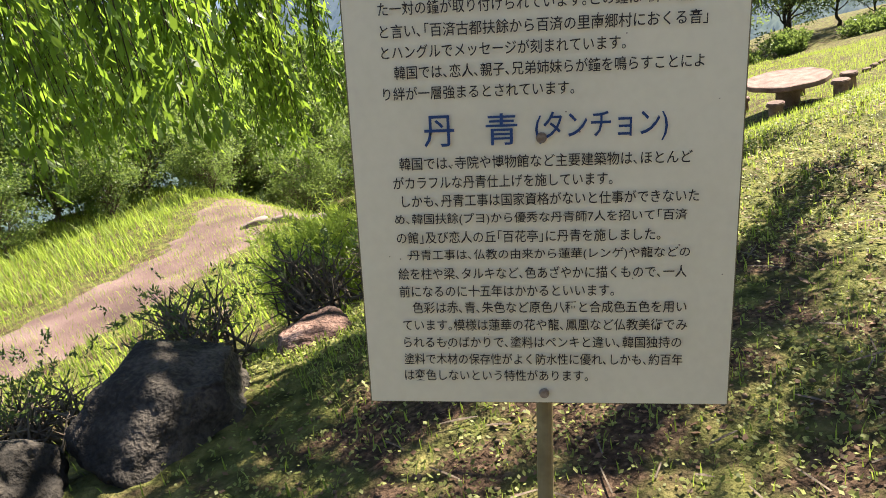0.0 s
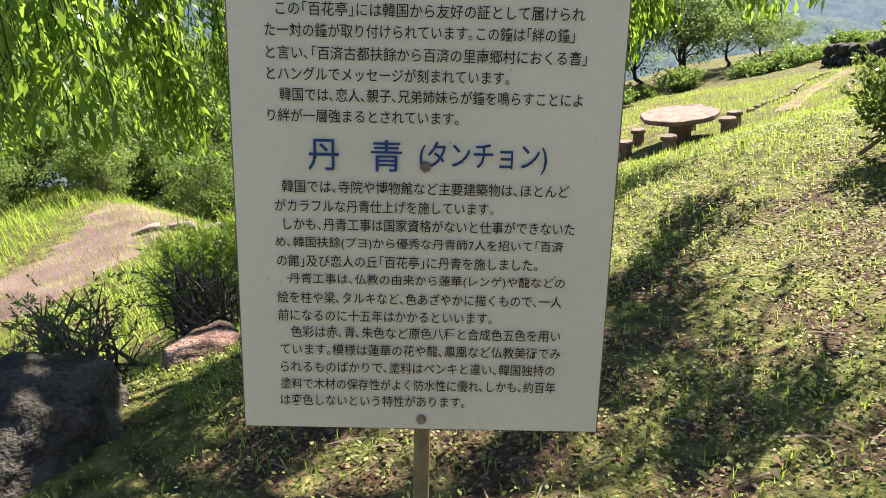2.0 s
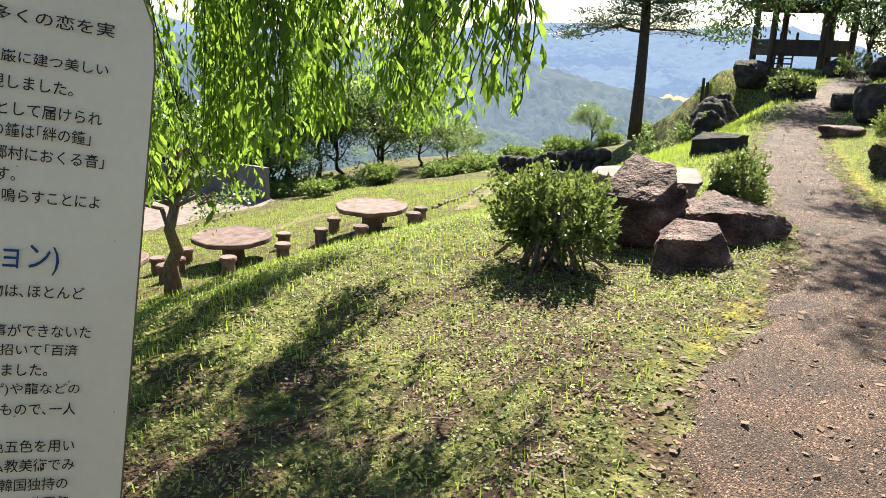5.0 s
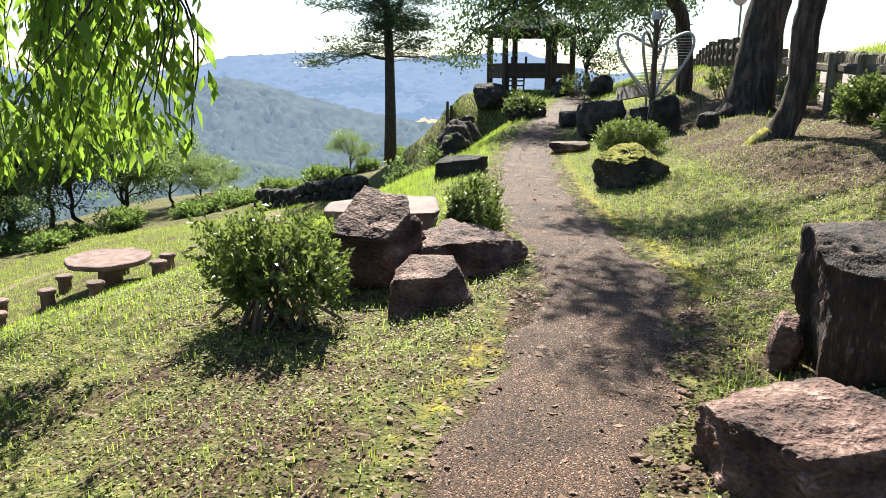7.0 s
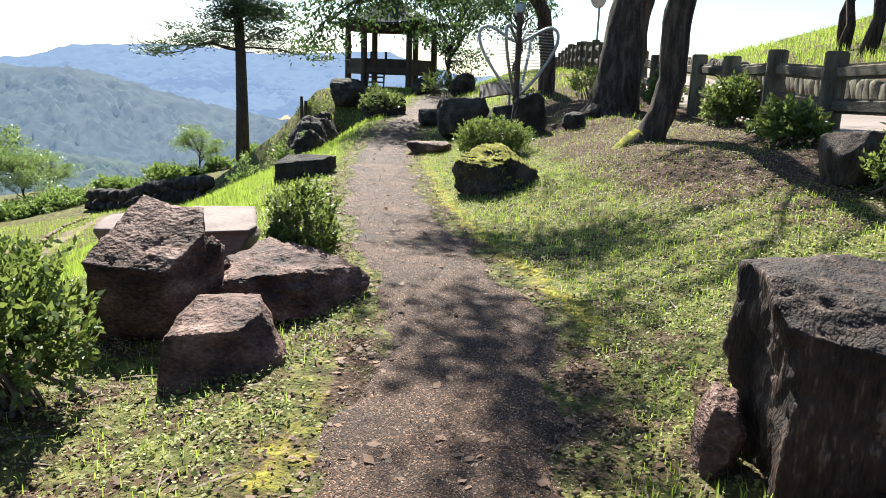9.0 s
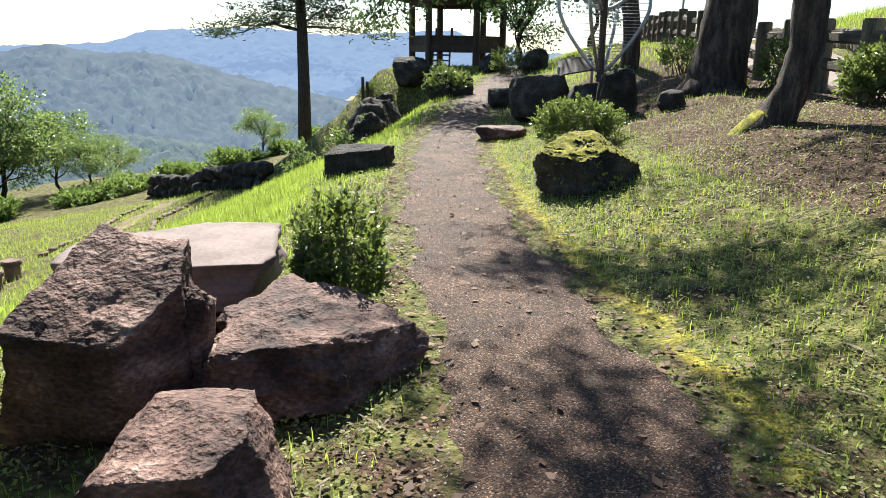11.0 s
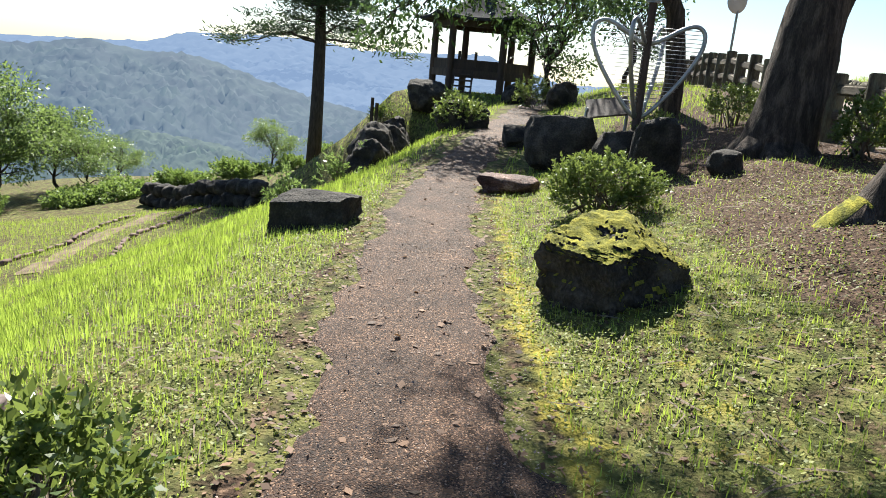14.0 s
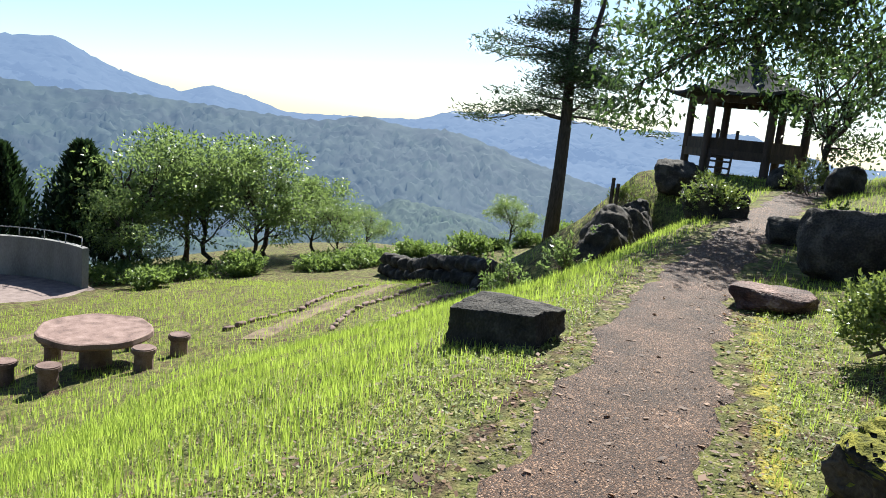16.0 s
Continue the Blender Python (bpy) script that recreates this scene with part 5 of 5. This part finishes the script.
# ---- stage, kerbs and terrace edges on the lower field ----
st = tagged(new("stage", None), "old concrete stage with a curved grey back wall", "stage")
sx0, sy0 = 21.6, 25.0
st.matrix_world = pose(sx0, sy0, land1(sx0, sy0) - 0.05)
part("stage_floor", cyl("stage_floor", 4.6, 4.5, 0.22, SLAB, 48, 0.02), st, "pale paved stage floor")
v, f = [], []
for i in range(33):
    a = radians(-12 + 160 * i / 32)
    for rr, zz in ((4.1, 0.0), (4.1, 1.75), (4.35, 1.75), (4.35, 0.0)):
        v.append((math.cos(a) * rr, math.sin(a) * rr, zz))
for i in range(32):
    for k in range(4):
        f.append((i * 4 + k, i * 4 + (k + 1) % 4, i * 4 + 4 + (k + 1) % 4, i * 4 + 4 + k))
f += [(0, 1, 2, 3), (128, 129, 130, 131)]
part("back_wall", mesh_np("back_wall", np.array(v), f, CONCRETE), st, "stained grey concrete wall")
items = []
for i in range(12):
    a = radians(-8 + 150 * i / 11)
    items.append(tube_arrays([(math.cos(a) * 4.22, math.sin(a) * 4.22, 1.7), (math.cos(a) * 4.22, math.sin(a) * 4.22, 2.1)], [0.02, 0.02], 6))
arc = [(math.cos(radians(-8 + 150 * i / 30)) * 4.22, math.sin(radians(-8 + 150 * i / 30)) * 4.22, 2.1) for i in range(31)]
items.append(tube_arrays(arc, [0.02] * 31, 6))
part("handrail", tubes("handrail", items, STEEL), st, "thin steel handrail")


def stone_row(name, label, pts, size, material, seed, spacing, category="kerb"):
    ob = tagged(new(name, None), label, category, kind="structure")
    r = np.random.default_rng(seed)
    kinds = [rock_mesh("stone", size, seed + k, material, 6, 0.05, 0.92, 2) for k in range(3)]
    P = np.array(pts, float)
    seg = np.linalg.norm(np.diff(P, axis=0), axis=1); s = np.concatenate([[0], np.cumsum(seg)])
    for i, t in enumerate(np.arange(0, s[-1], spacing)):
        x, y = np.interp(t, s, P[:, 0]), np.interp(t, s, P[:, 1])
        a = math.degrees(math.atan2(np.interp(t + 0.3, s, P[:, 1]) - y, np.interp(t + 0.3, s, P[:, 0]) - x)) if t + 0.3 < s[-1] else 0
        part("stone", kinds[i % 3], ob, at=pose(x, y, land1(x, y) + size[2] * 0.22, r.normal(0, 3), r.normal(0, 3), a + r.normal(0, 4)))
    return ob


stone_row("kerb", "pale log kerb along the planting bed", [(8.6, 10.4), (7.4, 11.8), (6.4, 13.2), (5.2, 14.2), (3.6, 14.6)], (0.62, 0.22, 0.24), SLAB, 161, 0.6)
stone_row("kerb", "low dark stone terrace edge in the meadow", [(20.5, 11.6), (23.5, 11.9), (26, 12.8), (28.5, 13.2)], (0.34, 0.14, 0.14), TABLESTONE, 164, 0.42)
stone_row("kerb", "low dark stone terrace edge in the meadow", [(20.8, 8.9), (23, 10.0), (26.5, 10.6), (29, 10.7)], (0.34, 0.14, 0.14), TABLESTONE, 167, 0.42)
stone_row("kerb", "low dark stone terrace edge in the meadow", [(19.5, 7.6), (22.5, 8.2), (25.5, 8.6), (28, 8.6)], (0.34, 0.14, 0.14), TABLESTONE, 170, 0.42)
for row, dz in ((0, 0.0), (1, 0.45)):
    for i in range(13):
        x, y = 27.5 + i * 0.42, 8.6 + i * 0.55 - row * 0.1
        boulder(x, y, (0.75, 0.6, 0.55), 180 + (i + row) % 5, DARKSTONE, "dark stone in a dry stone terrace wall", i * 50, (0, 0), 0.1, z=land1(x, y) + dz, sub=2)
for k, pts in enumerate([[(19.5, 10.0), (22, 10.9), (25, 11.7), (28.5, 12.2)], [(21.5, 7.0), (24, 7.5), (26.5, 7.9), (29, 7.9)], [(16.5, 17.5), (19, 16.6), (21.5, 16.6)]]):
    q = np.array(pts)
    ribbon("path", np.linspace(0, 1, 40), lambda t, q=q: (float(np.interp(t, np.linspace(0, 1, len(q)), q[:, 0])), float(np.interp(t, np.linspace(0, 1, len(q)), q[:, 1]))), lambda t: 0.36, EARTH, "brown earth ramp between the terraces", 0.02, 0.06, 7, 200 + k)


# ---- valley and mountains ----
def hills(name, az, el, dist, material, label, depth, seed, lower, amp):
    """A wooded mountain flank from its ridge line down to the valley, with spurs and a crown-rough surface."""
    r = np.random.default_rng(seed)
    A = np.linspace(az[0], az[-1], 520)
    E = np.interp(A, az, el)
    rows = 70
    v = []
    off = Vector(r.uniform(0, 99, 3))
    for j in range(rows):
        t = j / (rows - 1)
        for a, e in zip(A, E):
            d = dist * (1 - depth * t)
            fold = noise.fractal(Vector((a * 0.16, t * 2.0, 0)) + off, 1.0, 2.0, 6)
            d *= 1 + 0.12 * fold * t
            ztop = dist * math.tan(radians(e)) + 1.4
            z = ztop * (1 - t) ** 1.0 + lower * t + amp * fold * math.sin(math.pi * min(1, t * 1.2)) + amp * 0.16 * noise.noise(Vector((a * 4.0, t * 40, 3)) + off) + amp * 0.16 * r.normal() * min(1, 8 * t + 0.25)
            v.append((8 + d * math.cos(radians(a)), d * math.sin(radians(a)), z))
    n = len(A)
    f = np.array([(j * n + i, j * n + i + 1, (j + 1) * n + i + 1, (j + 1) * n + i) for j in range(rows - 1) for i in range(n - 1)])
    return tagged(new(name, mesh_np(name, v, f, material, False)), label, "mountain", kind="structure")


# Haze is put into the colour: each flank glows evenly with blue air-light.
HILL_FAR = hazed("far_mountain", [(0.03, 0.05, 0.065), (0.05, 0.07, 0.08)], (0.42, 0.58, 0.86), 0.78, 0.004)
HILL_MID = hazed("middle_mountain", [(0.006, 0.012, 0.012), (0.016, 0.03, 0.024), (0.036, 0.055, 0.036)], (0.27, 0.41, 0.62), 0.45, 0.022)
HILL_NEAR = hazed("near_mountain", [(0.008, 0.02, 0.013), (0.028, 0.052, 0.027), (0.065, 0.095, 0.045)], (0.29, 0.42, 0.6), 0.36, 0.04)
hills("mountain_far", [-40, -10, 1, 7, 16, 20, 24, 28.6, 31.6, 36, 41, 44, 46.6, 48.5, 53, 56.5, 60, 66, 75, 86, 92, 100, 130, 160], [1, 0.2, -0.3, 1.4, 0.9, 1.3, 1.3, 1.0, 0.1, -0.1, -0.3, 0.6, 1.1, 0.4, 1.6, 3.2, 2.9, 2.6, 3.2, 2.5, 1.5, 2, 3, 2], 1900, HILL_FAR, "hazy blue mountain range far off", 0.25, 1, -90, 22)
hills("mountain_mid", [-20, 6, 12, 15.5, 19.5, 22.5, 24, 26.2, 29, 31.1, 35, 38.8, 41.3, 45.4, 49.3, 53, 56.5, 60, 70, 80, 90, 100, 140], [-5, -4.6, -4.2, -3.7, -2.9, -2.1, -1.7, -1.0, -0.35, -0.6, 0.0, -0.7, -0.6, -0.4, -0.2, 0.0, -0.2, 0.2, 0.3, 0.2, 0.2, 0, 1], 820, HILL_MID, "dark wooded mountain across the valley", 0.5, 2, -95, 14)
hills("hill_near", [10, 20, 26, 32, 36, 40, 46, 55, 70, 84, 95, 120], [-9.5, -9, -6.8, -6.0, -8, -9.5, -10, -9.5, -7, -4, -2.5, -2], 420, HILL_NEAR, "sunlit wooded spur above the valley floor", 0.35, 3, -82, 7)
rr = np.random.default_rng(12)
for k in range(12):
    a, d = radians(rr.uniform(30.5, 38)) if k < 8 else radians(rr.uniform(46, 56)), rr.uniform(300, 350)
    w = rr.uniform(8, 16)
    hz = land1(d * math.cos(a), d * math.sin(a))
    ob = tagged(new("house", None), "small pale house on the valley floor", "house", "valley houses")
    ob.matrix_world = pose(d * math.cos(a), d * math.sin(a), hz, 0, 0, rr.uniform(0, 180))
    part("wall", box("wall", w, 8, 4, HOUSE, 0.0, (0, 0, 2)), ob)
    bm = bmesh.new()
    q = [bm.verts.new(p) for p in ((-w / 2 - 0.5, -4.6, 4), (w / 2 + 0.5, -4.6, 4), (w / 2 + 0.5, 4.6, 4), (-w / 2 - 0.5, 4.6, 4), (-w / 2 - 0.5, 0, 6.5), (w / 2 + 0.5, 0, 6.5))]
    for ids in ((0, 1, 5, 4), (2, 3, 4, 5), (1, 2, 5), (3, 0, 4), (3, 2, 1, 0)):
        bm.faces.new([q[i] for i in ids])
    part("roof", bm_mesh("roof", bm, HOUSE if k % 3 else ROOFTILE), ob)


# ---- grass, weeds and litter ----
def scatter(n, x0, x1, y0, y1, keep, seed):
    r = np.random.default_rng(seed)
    x, y = r.uniform(x0, x1, n), r.uniform(y0, y1, n)
    k = r.random(n) < keep(x, y)
    return x[k], y[k], r


def off_path(x, y, margin=0.05):
    d = np.abs(y - path_mid(x))
    hw = np.interp(x, PX, PW)
    return ss(0.0, 0.22, d - hw - margin + 0.08 * np.sin(x * 5) * np.sin(x * 2.3))


def patchy(x, y):
    return 0.5 + 0.5 * np.sin(x * 1.9 + 2 * np.sin(y * 1.3)) * np.sin(y * 2.3 + 1.4 * np.sin(x * 0.9))


def blades(name, label, x, y, r, h, w, material, lean=0.5):
    n = len(x)
    z = land(x, y) - 0.01
    a = r.uniform(0, 6.283, n)
    side = np.stack([np.cos(a), np.sin(a), np.zeros(n)], 1) * (w * r.uniform(0.6, 1.2, n))[:, None]
    bend = np.stack([np.cos(a + 1.57), np.sin(a + 1.57), np.zeros(n)], 1) * (h * lean * r.uniform(0.1, 1.1, n))[:, None]
    p = np.stack([x, y, z], 1)
    up = np.zeros((n, 3)); up[:, 2] = h
    v = np.stack([p - side, p + side, p + side * 0.7 + up * 0.6 + bend * 0.35, p - side * 0.7 + up * 0.6 + bend * 0.35, p + up * 0.95 + bend], 1).reshape(-1, 3)
    b = np.arange(n)[:, None] * 5
    tri = np.concatenate([b + [[0, 1, 2]], b + [[0, 2, 3]], b + [[3, 2, 4]]], 0)
    me = mesh_np(name, v, tri, material)
    return tagged(new(name, me), label, "grass", kind="stuff")


def lush(x, y):
    """Where the grass stands thick: the sunny bank left of the path, less under the trees and beside the sign."""
    d = y - path_mid(x)
    g = np.where(d > 0, 0.32 + 0.68 * ss(0.45, 0.9, d) * ss(7.0, 9.0, x), 0.55)
    g = np.where((d > 3.0) & (x < 8), np.maximum(g, 0.8 * ss(3.0, 3.6, d)), g)
    return g * (1 - np.clip(bareness(x, y) * 1.05 - 0.15, 0, 1)) * (0.35 + 0.65 * patchy(x, y))


x, y, r = scatter(270000, 1.0, 17.5, -3.6, 6.0, lambda a, b: off_path(a, b) * lush(a, b), 301)
d_ = y - path_mid(x)
blades("grass", "short bright green grass on the banks beside the path", x, y, r, r.uniform(0.03, 0.085, len(x)) * (1 + 0.9 * ss(0.8, 2.0, d_) * ss(8, 10, x)), 0.0033, BLADE)
x, y, r = scatter(120000, -3, 30, 2.0, 22, lambda a, b: 0.25 + 0.75 * patchy(a * 0.7, b * 0.7), 302)
blades("grass", "longer meadow grass on the lower terraces", x, y, r, r.uniform(0.06, 0.2, len(x)) * (1 - 0.55 * (1 - ss(8, 10, x)) * (1 - ss(6, 9, y))), 0.005, BLADE)
x, y, r = scatter(30000, 15, 34, -4, 5, lambda a, b: off_path(a, b, 0.1) * (0.3 + 0.7 * patchy(a, b)) * np.where((b - path_mid(a) < -0.8) & (a < 21), 0.15, 1), 303)
blades("grass", "grass on the ridge beside the upper path", x, y, r, r.uniform(0.06, 0.16, len(x)), 0.006, BLADE)
x, y, r = scatter(42000, 6, 36, -19, -9.2, lambda a, b: 0.2 + 0.8 * patchy(a, b), 304)
blades("grass", "rough grass on the bank above the lane", x, y, r, r.uniform(0.1, 0.35, len(x)), 0.008, BLADE)
x, y, r = scatter(40000, -14, 8, 8, 28, lambda a, b: np.where(np.min([np.hypot(a - p[0], b - p[1]) for p in [road_mid(t) for t in np.linspace(0, 1, 40)]], 0) > 1.75, 0.9, 0), 305)
blades("grass", "tall rank weeds beside the gravel track", x, y, r, r.uniform(0.15, 0.6, len(x)) * (0.4 + 0.6 * patchy(x, y)), 0.012, BLADE, 0.7)


def ground_leaves(name, label, x, y, r, size, material, lift, flat=0.35, category="leaves"):
    n = len(x)
    p = np.stack([x, y, land(x, y) + lift * r.random(n)], 1)
    a = r.uniform(0, 6.283, n)
    d = np.stack([np.cos(a), np.sin(a), r.normal(0, flat, n)], 1)
    side = np.stack([-np.sin(a), np.cos(a), r.normal(0, flat, n)], 1)
    s = size * r.uniform(0.6, 1.3, n)
    v = np.stack([p, p + d * s[:, None] * 0.5 + side * s[:, None] * 0.32, p + d * s[:, None], p + d * s[:, None] * 0.5 - side * s[:, None] * 0.32], 1).reshape(-1, 3)
    v[:, 2] = np.maximum(v[:, 2], np.repeat(land(x, y), 4) + 0.003)
    return tagged(new(name, mesh_np(name, v, np.arange(n * 4).reshape(n, 4), material)), label, category, kind="stuff")


x, y, r = scatter(260000, 0.3, 16, -4.2, 3.8, lambda a, b: off_path(a, b, 0.0) * (0.2 + 0.8 * patchy(a * 1.3 + 3, b * 1.3)) * (1 - 0.6 * ss(-2.0, -3.0, b - path_mid(a)) * ss(8, 9.5, a)), 311)
ground_leaves("weeds", "low clover-like weeds covering the ground", x, y, r, 0.021, WEED, 0.04, 0.45)
x, y, r = scatter(34000, 0.3, 18, -4.6, 3.2, lambda a, b: 0.12 + 0.8 * np.clip(bareness(a, b), 0, 1) * off_path(a, b, -0.1), 312)
ground_leaves("leaf_litter", "dry brown fallen leaves scattered on the ground", x, y, r, 0.032, LITTER, 0.012)
x, y, r = scatter(5200, 3, 20, -1.6, 1.8, lambda a, b: np.where(np.abs(b - path_mid(a)) < 0.6, 0.8, 0.15), 313)
ground_leaves("leaf_litter", "pale fallen leaves lying on the path", x, y, r, 0.05, LITTER, 0.022, 0.2)
x, y, r = scatter(42000, 2.2, 13, -1.6, 1.4, lambda a, b: np.where(np.abs(b - path_mid(a)) < np.interp(a, PX, PW), 1.0, 0.12), 314)
ground_leaves("grit", "loose pale grit on the worn asphalt", x, y, r, 0.013, GRIT, 0.018, 0.5, "gravel")


def clods(name, label, x, y, r, size, material):
    """Crumbs of earth: small uneven eight-sided lumps."""
    n = len(x)
    s = size * r.uniform(0.4, 1.4, n)
    p = np.stack([x, y, land(x, y) + s * 0.35 + 0.008], 1)
    o = np.array([(1, 0, 0), (0, 1, 0), (-1, 0, 0), (0, -1, 0), (0, 0, 0.8), (0, 0, -0.8)], float)
    v = (p[:, None] + o[None] * s[:, None, None] * r.uniform(0.6, 1.2, (n, 6, 1))).reshape(-1, 3)
    t = np.array([(0, 1, 4), (1, 2, 4), (2, 3, 4), (3, 0, 4), (1, 0, 5), (2, 1, 5), (3, 2, 5), (0, 3, 5)])
    return tagged(new(name, mesh_np(name, v, (np.arange(n)[:, None, None] * 6 + t[None]).reshape(-1, 3), material)), label, "soil", kind="stuff")


x, y, r = scatter(2600, 2.3, 6.2, -1.8, -0.5, lambda a, b: 0.75 * np.exp(-((b - path_mid(a) + 0.62) / 0.24) ** 2), 315)
clods("earth_crumbs", "dark crumbs of earth along the path's edge", x, y, r, 0.014, EARTH)
x, y, r = scatter(9000, 0.6, 12.5, -3.2, 2.6, lambda a, b: 0.5 * off_path(a, b) * bareness(a, b), 316)
clods("earth_crumbs", "crumbs of earth and twigs in the thin grass", x, y, r, 0.012, EARTH)


def twigs(n, seed):
    r = np.random.default_rng(seed)
    x, y = r.uniform(1, 15, n), r.uniform(-4, 2.4, n)
    k = np.abs(y - path_mid(x)) > 0.7
    x, y = x[k], y[k]
    n = len(x)
    a = r.uniform(0, 6.283, n)
    L = r.uniform(0.05, 0.2, n)
    d = np.stack([np.cos(a), np.sin(a)], 1) * L[:, None] / 2
    w = np.stack([-np.sin(a), np.cos(a)], 1) * 0.003
    c = np.stack([x, y], 1)
    pts = [c - d - w, c + d - w, c + d + w, c - d + w]
    v = np.stack([np.concatenate([q, (land(q[:, 0], q[:, 1]) + 0.022)[:, None]], 1) for q in pts] + [np.concatenate([c, (land(x, y) + 0.03)[:, None]], 1)], 1).reshape(-1, 3)
    t = np.array([(0, 1, 4), (1, 2, 4), (2, 3, 4), (3, 0, 4)])
    return tagged(new("twigs", mesh_np("twigs", v, (np.arange(n)[:, None, None] * 5 + t[None]).reshape(-1, 3), BARK_PALE)), "thin fallen twigs and dry stalks", "twigs", kind="stuff")


twigs(1400, 317)
x, y, r = scatter(30000, 2.5, 18, -2.2, 2.2, lambda a, b: 0.7 * np.exp(-((np.abs(b - path_mid(a)) - np.interp(a, PX, PW) - 0.02) / 0.10) ** 2) * (0.3 + 0.7 * patchy(a * 2, b)), 318)
ground_leaves("leaf_litter", "brown leaf litter drifted along the path's edges", x, y, r, 0.03, LITTER, 0.02)
x, y, r = scatter(52000, 2.3, 18, -2.2, 2.2, lambda a, b: 0.9 * np.exp(-((np.abs(b - path_mid(a)) - np.interp(a, PX, PW) - 0.03) / 0.09) ** 2) * np.clip(patchy(a * 1.1 + 7, b * 1.1) * 1.6 - 0.4, 0, 1), 319)
ground_leaves("moss", "yellow-green moss creeping over the path's edges", x, y, r, 0.016, MOSS, 0.014, 0.5, "moss")
